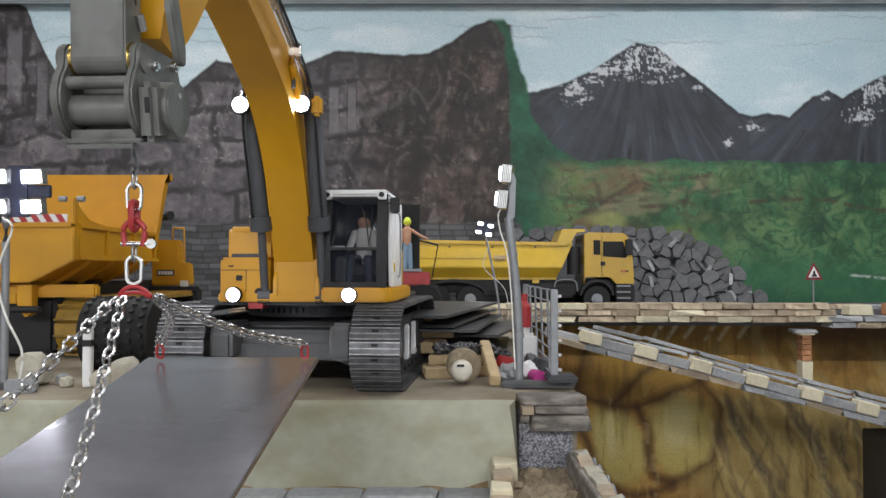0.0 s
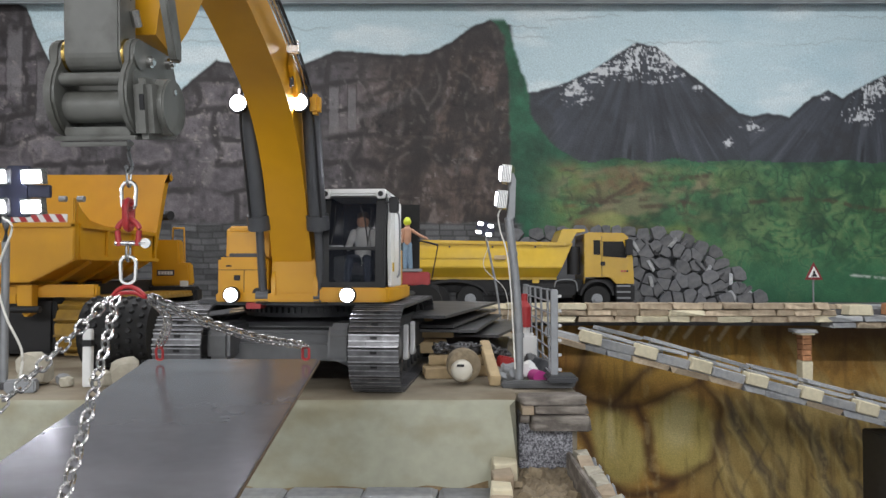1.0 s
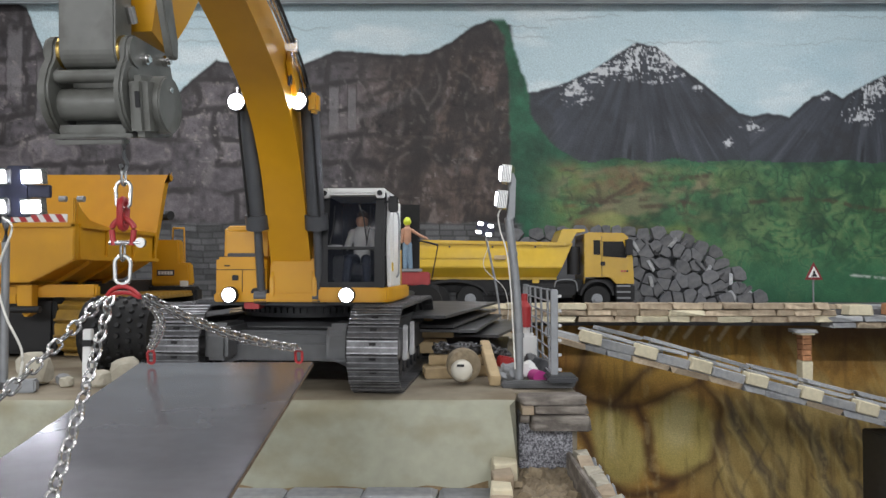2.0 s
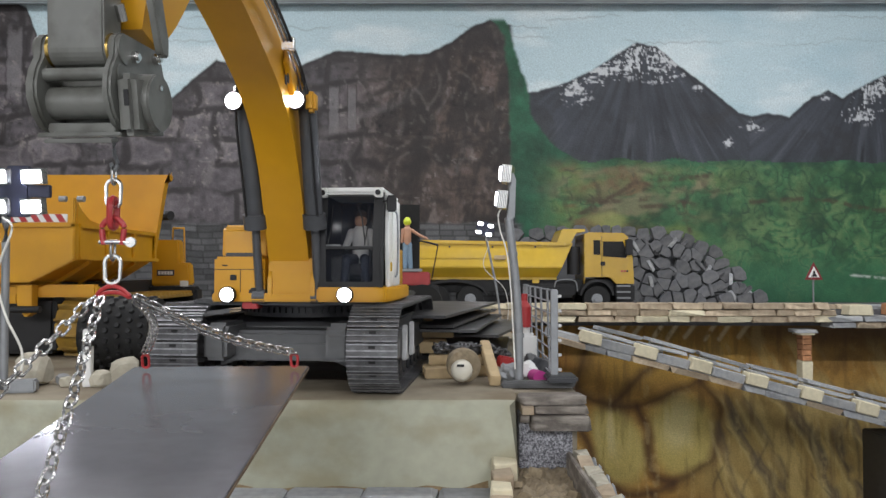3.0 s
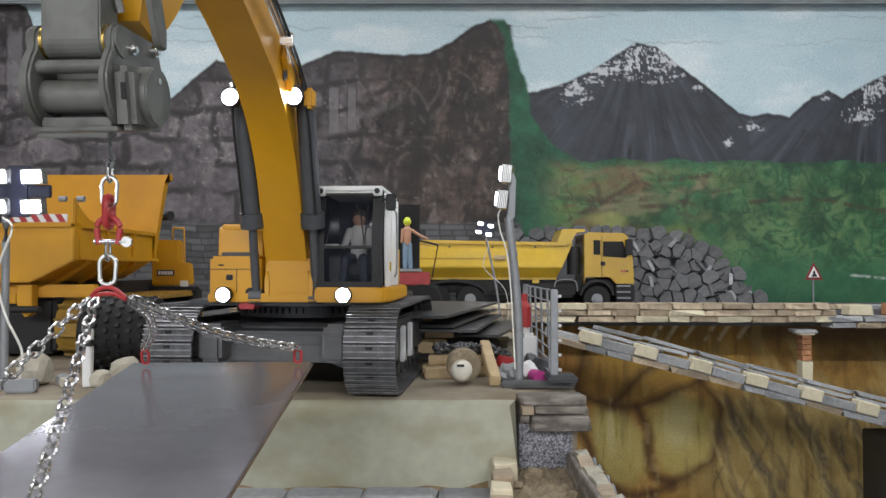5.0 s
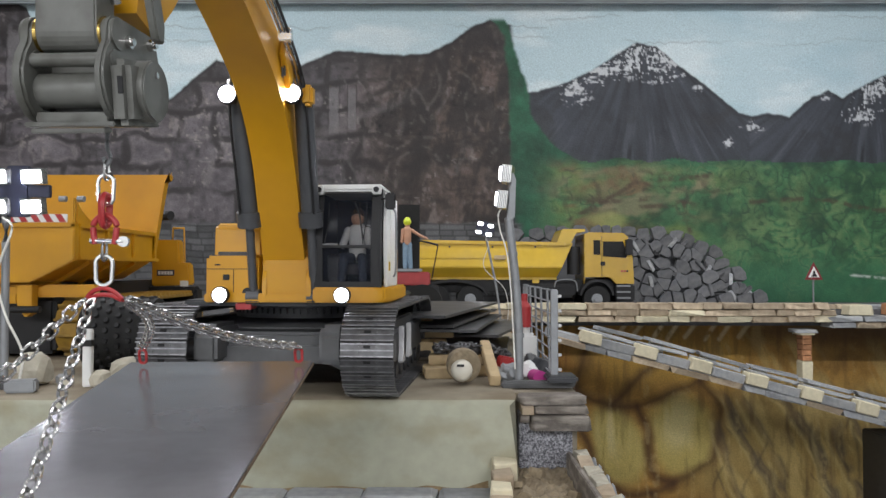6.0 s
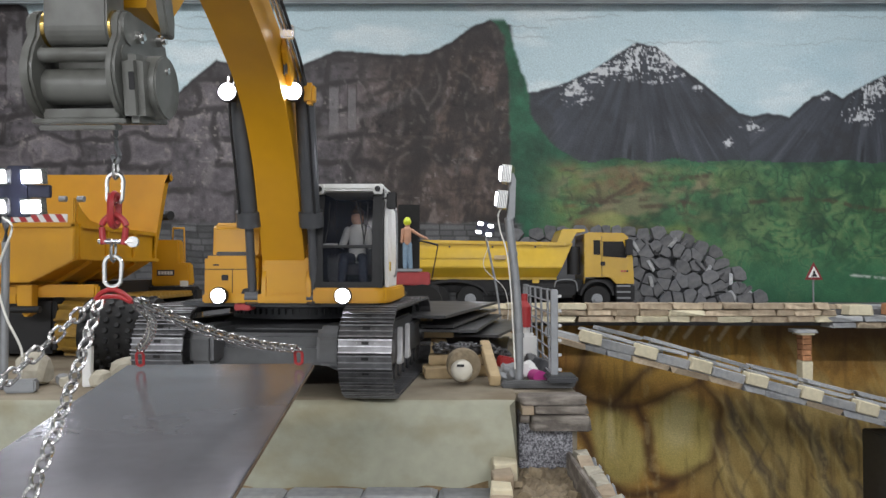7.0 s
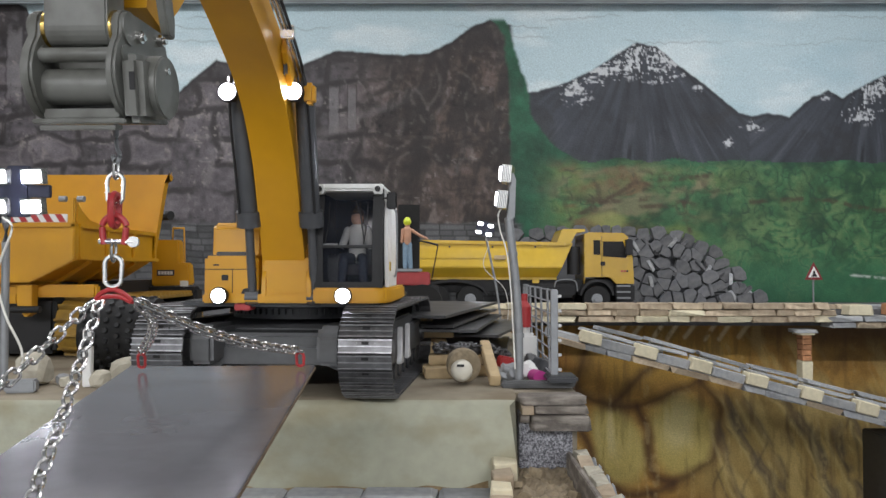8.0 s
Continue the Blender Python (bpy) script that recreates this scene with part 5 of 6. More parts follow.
for k in range(48):
    r, flat = 0.038, 0.385
    s = k * (2 * flat + math.tau * r) / 48
    if s < flat:
        y, z, a = flat - s, 0, 0
    elif s < flat + math.pi * r:
        a = (s - flat) / r
        y, z = -r * math.sin(a), r - r * math.cos(a)
    elif s < 2 * flat + math.pi * r:
        y, z, a = s - flat - math.pi * r, 2 * r, math.pi
    else:
        a = (s - 2 * flat) / r
        y, z = flat + r * math.sin(a - math.pi), r - r * math.cos(a)
    piece("track_shoe", plate_shoe, frame_part, Matrix.Translation((-0.5485, 1.205 + y, z + 0.0085)) @ Matrix.Rotation(-a, 4, "X"))
ROLLER = thing("studded_roller", "black roller with rows of bolt studs", "roller", pose(-0.427, 1.035, 0.0495))
part("drum", cyl(N(), (-0.045, 0, 0), (0.045, 0, 0), 0.046, seg=40), BLACK, ROLLER)
stud = mesh("stud", cyl(N(), (0, 0, 0.045), (0, 0, 0.0495), 0.0042, 0.0030, seg=8), SOOT, True)
for i in range(6):
    for j in range(22):
        piece("stud", stud, ROLLER, Matrix.Translation((-0.037 + 0.0148 * i, 0, 0)) @ Matrix.Rotation(math.tau * (j + 0.5 * (i % 2)) / 22, 4, "X"))

# ---- tipper truck on the shelf ----
TRUCK = thing("tipper_truck", "yellow three-axle tipper truck parked on the stone shelf", "truck", pose(0, 2.32, SHELF_Z))
bm = prism(N(), [(0.012, 0.2040), (-0.002, 0.122), (0.030, 0.0865), (0.135, 0.0865), (0.167, 0.122), (0.153, 0.2040)], -0.075, 0.345, axis="x")
for v in bm.verts:
    if v.co.x > 0.3:
        v.co.x += (v.co.z - 0.0865) * 0.43
        v.co.z -= 0.008 if v.co.z > 0.2 else 0
bmesh.ops.bevel(bm, geom=list(bm.edges), offset=0.002, segments=2, affect="EDGES")
part("tipper_body", bm, LEMON, TRUCK)
bm = N()
prism(bm, [(0.345, 0.197), (0.362, 0.238), (0.432, 0.238), (0.432, 0.230), (0.405, 0.226), (0.385, 0.190)], 0.004, 0.161, axis="y", bevel=0.002)
part("canopy", bm, LEMON, TRUCK)
bm = N()
box(bm, -0.075, 0.372, 0.004, 0.016, 0.190, 0.2005, 0.0015, m=pose(0, 0, 0.0035, 0, 1.0, 0))
part("top_rail", bm, LEMON, TRUCK)
bm = N()
box(bm, -0.075, 0.346, 0.018, 0.026, 0.084, 0.091, 0.001)
part("bottom_rail", bm, LEMON, TRUCK)
bm = N()
prism(bm, [(0.0045, 0.178), (0.0000, 0.150), (0.0040, 0.150), (0.0085, 0.178)], -0.075, 0.19, axis="x", bevel=0.0006)
part("side_panel", bm, LEMON, TRUCK)
for x in (0.02, 0.15, 0.28):
    part("bolt", cyl(N(), (x, 0.004, 0.184), (x, 0.012, 0.184), 0.003, seg=8), SOOT, TRUCK)
part("badge", box(N(), 0.155, 0.190, -0.0035, 0.0035, 0.145, 0.158, 0.001), WOOD, TRUCK, "dull gold badge")
part("chassis", box(N(), -0.10, 0.56, 0.03, 0.14, 0.045, 0.086, 0.003), SOOT, TRUCK)
for x in (-0.02, 0.082, 0.463):
    for y, out in ((0.004, -1), (0.161, 1)):
        bm = N()
        cyl(bm, (x, y - 0.017, 0.026), (x, y + 0.017, 0.026), 0.0395, seg=32)
        wheel = part("wheel", bm, BLACK, TRUCK, "black rubber tyre")
        bm = N()
        cyl(bm, (x, y + out * 0.012, 0.026), (x, y + out * 0.0185, 0.026), 0.020, 0.016, seg=24)
        rim = part("rim", bm, POLE, wheel, "grey rim")
        bm = N()
        cyl(bm, (x, y + out * 0.018, 0.026), (x, y + out * 0.024, 0.026), 0.009, seg=12)
        part("hub", bm, POLE, wheel)
for x in (0.031, 0.463):
    bm = N()
    w = 0.105 if x < 0.1 else 0.052
    pts = [(x + w * math.cos(a), 0.034 + 0.052 * math.sin(a)) for a in np.linspace(0.1, 3.04, 14)]
    pts += [(x + (w - 0.006) * math.cos(a), 0.032 + 0.046 * math.sin(a)) for a in np.linspace(3.04, 0.1, 14)]
    prism(bm, pts, -0.015, 0.03, axis="y")
    part("mudguard", bm, SOOT, TRUCK, "black mudguard")
bm = N()
prism(bm, [(0.428, 0.070), (0.428, 0.222), (0.440, 0.228), (0.545, 0.226), (0.560, 0.214), (0.574, 0.150), (0.578, 0.072), (0.523, 0.072), (0.505, 0.092), (0.430, 0.092)], 0.0, 0.165, axis="y", bevel=0.004)
CABT = part("cab", bm, GOLD, TRUCK)
bm = N()
prism(bm, [(0.484, 0.200), (0.545, 0.200), (0.557, 0.158), (0.553, 0.150), (0.484, 0.155)], -0.0012, 0.002, axis="y", bevel=0.0008)
part("side_window", bm, BLACK, CABT, "dark side window")
bm = N()
box(bm, 0.455, 0.476, -0.0012, 0.002, 0.160, 0.204, 0.0008)
part("rear_window", bm, BLACK, CABT, "dark rear window")
bm = N()
prism(bm, [(0.012, 0.150), (0.153, 0.150), (0.148, 0.205), (0.017, 0.205)], 0.0, 0.002, axis="x", m=pose(0.5755, 0, 0, 0, -15, 0) @ Matrix.Translation((0, 0, -0.0)))
part("windscreen", bm, BLACK, CABT)
part("mirror", box(N(), 0.548, 0.570, -0.022, -0.010, 0.158, 0.206, 0.003), SOOT, CABT, "black wing mirror")
part("door_handle", box(N(), 0.476, 0.490, -0.003, 0.001, 0.127, 0.139, 0.001), SOOT, CABT)
part("door_seam", box(N(), 0.4795, 0.4808, -0.0008, 0.001, 0.095, 0.215), SOOT, CABT)
for z in (0.155, 0.105):
    part("grille_bar", box(N(), 0.572, 0.581, 0.02, 0.145, z - 0.012, z + 0.012, 0.002), SOOT, CABT)
bm = N()
box(bm, 0.522, 0.579, -0.002, 0.165, 0.018, 0.070, 0.004)
part("front_bumper", bm, SOOT, TRUCK, "black front bumper")
for z in (0.030, 0.048, 0.066):
    part("step", box(N(), 0.524, 0.566, -0.006, 0.0, z - 0.003, z + 0.002, 0.001), POLE, TRUCK, "grey cab step")
part("air_filter", cyl(N(), (0.400, 0.03, 0.10), (0.400, 0.03, 0.185), 0.020, seg=20), SOOT, TRUCK)
part("tank", box(N(), 0.25, 0.40, 0.0, 0.05, 0.030, 0.072, 0.008), SOOT, TRUCK)
part("handrail", tube(N(), bow([(0.335, -0.01, 0.062), (0.345, -0.01, 0.082), (0.395, -0.01, 0.082), (0.405, -0.01, 0.05)], 5), 0.002), POLE, TRUCK)
part("side_marker", box(N(), 0.27, 0.29, -0.004, 0.01, 0.074, 0.084, 0.001), LEMON, TRUCK)

# ---- access platform behind the excavator, with a toy worker ----
STAND = thing("service_trailer", "red and grey service trailer with a black panel", "trailer", pose(0, 1.85, 0))
part("deck_plate", box(N(), -0.16, -0.052, 0.0, 0.09, 0.130, 0.137, 0.001), POLE, STAND)
part("red_body", box(N(), -0.16, -0.032, 0.005, 0.09, 0.097, 0.129, 0.003), RED, STAND, "red painted body")
bm = N()
box(bm, -0.112, -0.058, 0.060, 0.064, 0.137, 0.297, 0.001)
part("panel", bm, BLACK, STAND, "tall black panel")
bm = N()
tube(bm, [(-0.012, -0.01, 0.193), (-0.020, -0.01, 0.150), (-0.027, 0.0, 0.112)], 0.0014)
tube(bm, [(-0.060, -0.01, 0.205), (-0.035, -0.01, 0.200), (-0.012, -0.01, 0.193)], 0.0022)
part("rod", bm, SOOT, STAND)
for x in (-0.13, -0.05):
    part("wheel", cyl(N(), (x, -0.005, 0.050), (x, 0.085, 0.050), 0.049, seg=28), BLACK, STAND)
part("axle_frame", box(N(), -0.17, -0.01, 0.02, 0.08, 0.045, 0.097, 0.003), SOOT, STAND)
doll("worker_doll", "toy worker doll with a lime helmet and blue trousers", [
    ((-0.005, 0, 0.003), (-0.004, 0, 0.058), 0.0055, 0.0075, DENIM), ((0.008, 0, 0.003), (0.004, 0, 0.058), 0.0055, 0.0075, DENIM),
    ((0, 0, 0.062), (0, 0, 0.092), 0.009, 0.0105, SKIN), ((0, 0, 0.098), (0, 0, 0.110), 0.005, 0.0075, SKIN),
    ((0.010, 0, 0.093), (0.030, -0.004, 0.080), 0.0042, 0.0034, SKIN), ((0.030, -0.004, 0.080), (0.048, -0.006, 0.072), 0.0034, 0.003, SKIN),
    ((-0.011, 0, 0.093), (-0.013, -0.004, 0.064), 0.0042, 0.0032, SKIN), ((0, -0.001, 0.113), (0, 0, 0.117), 0.0098, 0.0080, HELMET)],
    pose(-0.087, 1.868, 0.138))

# ---- heap of slate slabs on the shelf ----
HEAP = thing("slate_heap", "heap of dark grey slate slabs against the mural", "stone heap")
bm = N()
g = bmesh.ops.create_grid(bm, x_segments=40, y_segments=12, size=0.5)
for v in bm.verts:
    a, b = v.co.x + 0.5, v.co.y + 0.5
    x = 0.25 + 0.83 * a
    top = np.interp(x, (0.25, 0.40, 0.62, 0.80, 0.90, 0.98, 1.06), (0.245, 0.255, 0.262, 0.262, 0.225, 0.14, 0.01))
    v.co = (x, 2.515 + 0.175 * b ** 1.2, SHELF_Z - 0.004 + top * 0.93 * b + 0.006 * noise.noise((x * 30, b * 9, 1)))
# dark backing added so that the gaps between slabs look shaded
part("core", bm, DARK, HEAP)


def clip(poly, p, n):
    """The part of a convex outline on the side of p away from n."""
    out = []
    for i, q in enumerate(poly):
        w = poly[(i + 1) % len(poly)]
        dq, dw = (q - p).dot(n), (w - p).dot(n)
        if dq <= 0:
            out.append(q)
        if dq * dw < 0:
            out.append(q.lerp(w, dq / (dq - dw)))
    return out


def heap_top(x):
    return float(np.interp(x, (0.25, 0.40, 0.62, 0.80, 0.88, 0.96, 1.04), (0.258, 0.262, 0.268, 0.262, 0.225, 0.14, 0.02)))


rnd = random.Random(77)
seeds = []
for _ in range(4000):
    p = Vector((rnd.uniform(0.24, 1.035), rnd.uniform(SHELF_Z + 0.008, 0.27)))
    if p.y < heap_top(p.x) and (p.x > 0.53 or p.y > 0.20) and all((p - q).length > rnd.choice((0.026, 0.044, 0.049)) for q in seeds):
        seeds.append(p)
for p in seeds:
    poly = [p + rnd.uniform(0.032, 0.044) * Vector((math.cos(0.4 + k * math.tau / 7 + p.x * 9), 0.85 * math.sin(0.4 + k * math.tau / 7 + p.x * 9))) for k in range(7)]
    for q in seeds:
        if q is not p and (q - p).length < 0.13:
            poly = clip(poly, (p + q) / 2, (q - p).normalized())
    if len(poly) < 3:
        continue
    shrink = rnd.uniform(0.84, 0.95)
    pts = [((v.x - p.x) * shrink, (v.y - p.y) * shrink * 1.04) for v in poly]
    data = mesh("slate_slab", prism(N(), pts, -0.007, 0.007, axis="y", bevel=0.0012), SLATE)
    b = min(max((p.y - SHELF_Z) / 0.25, 0), 1)
    piece("slate_slab", data, HEAP, pose(p.x, 2.462 + 0.20 * b - rnd.uniform(0, 0.020), p.y, rnd.uniform(-26, -4), rnd.uniform(-6, 6), rnd.uniform(-15, 15)))
for k in range(26):
    x = rnd.uniform(0.62, 1.0)
    z = rnd.uniform(0.04, heap_top(x) - 0.02)
    chip = mesh("slate_chip", prism(N(), [(-0.006, -0.022), (0.005, -0.020), (0.007, 0.019), (-0.004, 0.023)], -0.006, 0.006, axis="y", bevel=0.001), GREYSTONE if k % 3 == 0 else SLATE)
    piece("slate_chip", chip, HEAP, pose(x, 2.447 + 0.20 * (z - SHELF_Z) / 0.25, z, rnd.uniform(-26, 0), rnd.uniform(-70, 70), rnd.uniform(-20, 20)))

# ---- warning sign ----
SIGN = thing("warning_sign", "small triangular roadworks sign on a grey post", "road sign", pose(1.157, 2.40, SHELF_Z) @ Matrix.Diagonal((0.92, 0.92, 1.12, 1)))
part("post", cyl(N(), (0, 0, 0.0), (0, 0, 0.075), 0.003, seg=10), POLE, SIGN)
part("foot", box(N(), -0.012, 0.012, -0.012, 0.012, 0, 0.006, 0.001), SOOT, SIGN)
bm = N()
prism(bm, [(-0.031, 0.074), (0.031, 0.074), (0.0, 0.125)], -0.0055, -0.003, axis="y", bevel=0.0008)
part("rim", bm, SIGNRED, SIGN, "red border")
bm = N()
prism(bm, [(-0.019, 0.081), (0.019, 0.081), (0.0, 0.112)], -0.0066, -0.0052, axis="y")
part("face", bm, WHITE, SIGN)
bm = N()
prism(bm, [(-0.010, 0.083), (0.011, 0.083), (0.004, 0.092), (0.003, 0.100), (-0.003, 0.099), (-0.004, 0.090)], -0.0074, -0.0062, axis="y")
part("symbol", bm, SOOT, SIGN)

# ---- light towers ----
def flood_head(parent, m, lit=True):
    bm = N()
    box(bm, -0.0135, 0.0135, 0.0, 0.009, -0.010, 0.010, 0.0015, m)
    head = part("flood_head", bm, POLE, parent, "finned grey floodlight head")
    bm = N()
    box(bm, -0.012, 0.012, -0.0012, 0.001, -0.0085, 0.0085, 0.0008, m)
    part("lens", bm, LAMP, head, "lit white lens")
    for k in range(6):
        part("fin", box(N(), -0.0145, 0.0145, 0.0010 + 0.0015 * k, 0.0018 + 0.0015 * k, -0.0110, 0.0110, 0, m), CHROME, head)


TOWER = thing("light_tower", "grey light tower with two floodlights on a bent pole", "light tower")
bm = tube(N(), bow([(0.0885, 0.895, 0.004), (0.0880, 0.895, 0.06), (0.0855, 0.895, 0.11), (0.0805, 0.895, 0.160), (0.0765, 0.895, 0.1950)], 5), 0.0050, 12)
cyl(bm, (0.0884, 0.895, 0.055), (0.0881, 0.895, 0.060), 0.0062)
cyl(bm, (0.0815, 0.895, 0.150), (0.0810, 0.895, 0.155), 0.0058)
part("pole", bm, POLE, TOWER)
bm = N()
prism(bm, [(0.0735, 0.190), (0.0835, 0.194), (0.0850, 0.240), (0.0800, 0.251), (0.0730, 0.248), (0.0770, 0.240), (0.0770, 0.215)], 0.889, 0.901, axis="y", bevel=0.0012)
part("bracket", bm, POLE, TOWER)
for x, z in ((0.0690, 0.2455), (0.0640, 0.2160)):
    flood_head(TOWER, Matrix.Translation((x, 0.893, z)) @ Euler((radians(-6), 0, radians(-102))).to_matrix().to_4x4() @ Matrix.Diagonal((1, 1.35, 0.92, 1)))
part("cable", tube(N(), bow([(0.070, 0.888, 0.208), (0.064, 0.886, 0.198), (0.066, 0.886, 0.180), (0.0735, 0.886, 0.155), (0.078, 0.886, 0.115), (0.0805, 0.886, 0.07), (0.083, 0.886, 0.02)], 6), 0.0009, 6), CABLE, TOWER, "thin white cable")
bm = N()
box(bm, 0.066, 0.150, 0.872, 0.886, 0.0, 0.008, 0.002)
box(bm, 0.080, 0.096, 0.872, 0.940, 0.0, 0.007, 0.002)
part("base", bm, MIDGREY, TOWER, "dark grey base bars")


def four_lamp_tower(name_label, m, tall, s, lean, off=0.0, roll=0.0, head=0.82):
    t = thing("light_tower", name_label, "light tower", m, "lit four-lamp towers")
    part("pole", tube(N(), bow([(0, 0, 0), (-lean * 0.3, 0, tall * 0.4), (-lean, 0, tall)], 6), 0.0036 * s, 10), POLE, t)
    part("foot", box(N(), -0.03 * s, 0.03 * s, -0.02, 0.02, 0, 0.006, 0.001), DARK, t)
    c = Matrix.Translation((off - lean, -0.006, tall + 0.012 * s)) @ Matrix.Rotation(radians(roll), 4, "Y")
    part("bracket", box(N(), -0.010 * s, 0.010 * s, -0.003, 0.005, -0.024 * s, 0.024 * s, 0.001, c), BLUE, t)
    part("crossbar", box(N(), -0.030 * s, 0.030 * s, -0.002, 0.004, -0.006 * s, 0.006 * s, 0.001, c), BLUE, t)
    for x in (-0.0185, 0.0145):
        for z in (-0.0150, 0.0130):
            flood_head(t, c @ Matrix.Translation((x * s, -0.008, z * s)) @ Euler((radians(8), 0, radians(-14))).to_matrix().to_4x4() @ Matrix.Diagonal((head * s, head * s, 0.83 * head * s, 1)))
    part("cable", tube(N(), bow([(-lean, -0.008, tall - 0.015), (-lean + 0.010 * s, -0.010, tall * 0.86), (-lean - 0.004, -0.010, tall * 0.62), (0.006 * s, -0.012, tall * 0.4), (0.022 * s, -0.012, tall * 0.2), (0.020 * s, -0.012, 0.008)], 6), 0.0011 * s, 6), CABLE, t, "thin white cable")
    return t


four_lamp_tower("grey light tower with four lit lamps beside boulders", pose(-0.5016, 0.880, 0), 0.209, 1.22, 0.0, 0.017)
four_lamp_tower("slim light tower with four lit lamps near the truck", pose(0.147, 1.95, 0), 0.228, 0.80, 0.040, 0.0, 14, 0.62)

# ---- guard fence along the deck's edge ----
FENCE = thing("mesh_fence", "grey steel mesh guard fence on block feet", "fence")
for y, lean in ((0.872, 0.006), (1.19, 0.004)):
    bm = N()
    box(bm, 0.128 - lean, 0.136 - lean, y - 0.004, y + 0.004, 0.006, 0.112, 0.001)
    part("post", bm, POLE, FENCE)
    part("foot", box(N(), 0.116, 0.150, y - 0.018, y + 0.018, 0.0085, 0.016, 0.002) if y < 1 else box(N(), 0.116, 0.148, y - 0.018, y + 0.018, 0, 0.012, 0.002), DARK, FENCE)
for k in range(5):
    y = 0.915 + 0.060 * k
    part("upright", cyl(N(), (0.127, y, 0.012), (0.124, y, 0.112), 0.0015, seg=6), POLE, FENCE)
for k in range(8):
    z = 0.014 + 0.0138 * k
    part("crossbar", cyl(N(), (0.126, 0.872, z), (0.126, 1.19, z), 0.0011, seg=6), POLE, FENCE)

for k in range(6):
    part("clip", box(N(), 0.1295, 0.1335, 0.8655, 0.8685, 0.020 + 0.0165 * k, 0.0235 + 0.0165 * k, 0.0006), CASTING, FENCE, "pale clip")

# ---- steel plates stacked on the deck ----
rnd = random.Random(12)
for k, (z, x, y, sx, sy, rz) in enumerate(((0.002, -0.02, 1.32, 0.26, 0.42, -6), (0.012, -0.03, 1.34, 0.25, 0.40, -3), (0.036, 0.0, 1.34, 0.26, 0.42, -13), (0.050, -0.03, 1.27, 0.22, 0.42, -9), (0.058, -0.04, 1.27, 0.20, 0.42, -12), (0.073, -0.045, 1.235, 0.20, 0.44, -13))):
    t = thing("road_plate", "dark steel road plate in a loose stack", "steel plate", pose(x, y, z, rnd.uniform(-0.6, 0.6), rnd.uniform(-0.6, 0.6), rz), "stacked road plates")
    part("sheet", box(N(), -sx / 2, sx / 2, -sy / 2, sy / 2, -0.002, 0.002, 0.0006), ROADPLATE, t)
for k, (x, y, z, h) in enumerate(((-0.03, 1.12, 0.014, 0.020), (0.03, 1.42, 0.014, 0.020), (-0.05, 1.12, 0.060, 0.011), (0.03, 1.40, 0.060, 0.011), (-0.02, 1.1, 0.038, 0.010))):
    ob = part("timber_spacer", box(N(), x - 0.035, x + 0.035, y - 0.01, y + 0.01, z, z + h, 0.001), WOOD)
    tagged(ob, "short pale timber spacer between steel plates", "timber", "plate spacers")

# ---- odds and ends by the fence ----
for k, (x, y, z, sx, rz) in enumerate(((0.018, 0.985, 0.0065, 0.088, 1), (0.022, 0.990, 0.0195, 0.080, -2), (0.002, 0.960, 0.0065, 0.05, 3))):
    ob = part("timber_block", box(N(), -sx / 2, sx / 2, -0.013, 0.013, -0.0062, 0.0062, 0.001), WOOD)
    ob.matrix_basis = pose(x, y, z, 0, 0, rz)
    tagged(ob, "short pale timber balk on the deck", "timber", "timber balks")
ob = part("timber_post", box(N(), -0.0062, 0.0062, -0.06, 0.06, -0.006, 0.006, 0.001), WOOD)
ob.matrix_basis = pose(0.057, 0.940, 0.0220, 15, 0, 3)
tagged(ob, "pale timber post leaning on the other balks", "timber", "timber balks")
BALL = thing("ball_in_collar", "off-white ball set in a grey-brown collar", "ball", pose(0.0215, 0.905, 0.0208) @ Matrix.Scale(0.92, 4))
bm = N()
bmesh.ops.create_uvsphere(bm, u_segments=24, v_segments=16, radius=0.0140)
part("ball", bm, IVORY, BALL).matrix_basis = pose(0, -0.010, -0.004)
bm = N()
prof = [(0.0165, -0.012), (0.0215, -0.010), (0.0220, 0.000), (0.0190, 0.012), (0.013, 0.020), (0.004, 0.023)]
rings = [[bm.verts.new((r * math.cos(a), h, r * math.sin(a))) for a in [math.tau * k / 20 for k in range(20)]] for r, h in prof]
for a, b in zip(rings, rings[1:]):
    for k in range(20):
        bm.faces.new((a[k], a[(k + 1) % 20], b[(k + 1) % 20], b[k]))
bm.faces.new(rings[-1]), bm.faces.new(rings[0][::-1])
part("collar", bm, SOIL, BALL, "grey-brown collar").matrix_basis = pose(0.002, 0.004, 0.002, 8, 0, 12)
part("mark", box(N(), -0.006, 0.003, -0.0262, -0.0250, 0.0025, 0.0055), SOOT, BALL)
BOTTLE = thing("red_bottle", "red gas bottle standing on a white canister", "bottle", pose(0.106, 1.0, 0.060))
bm = N()
cyl(bm, (0, 0, 0), (0, 0, 0.026), 0.0085, seg=20), cyl(bm, (0, 0, 0.026), (0, 0, 0.034), 0.0085, 0.004, seg=20), cyl(bm, (0, 0, 0.034), (0, 0, 0.043), 0.004, seg=12)
part("body", bm, RED, BOTTLE)
CAN = thing("canister", "white plastic canister on the deck", "canister", pose(0.108, 1.0, 0))
part("body", box(N(), -0.011, 0.013, -0.011, 0.011, 0, 0.052, 0.004), WHITE, CAN)
part("cap", cyl(N(), (0, 0, 0.051), (0, 0, 0.0595), 0.005, seg=14), WHITE, CAN)
ob = part("red_case", box(N(), -0.011, 0.011, -0.008, 0.008, 0, 0.014, 0.002), RED)
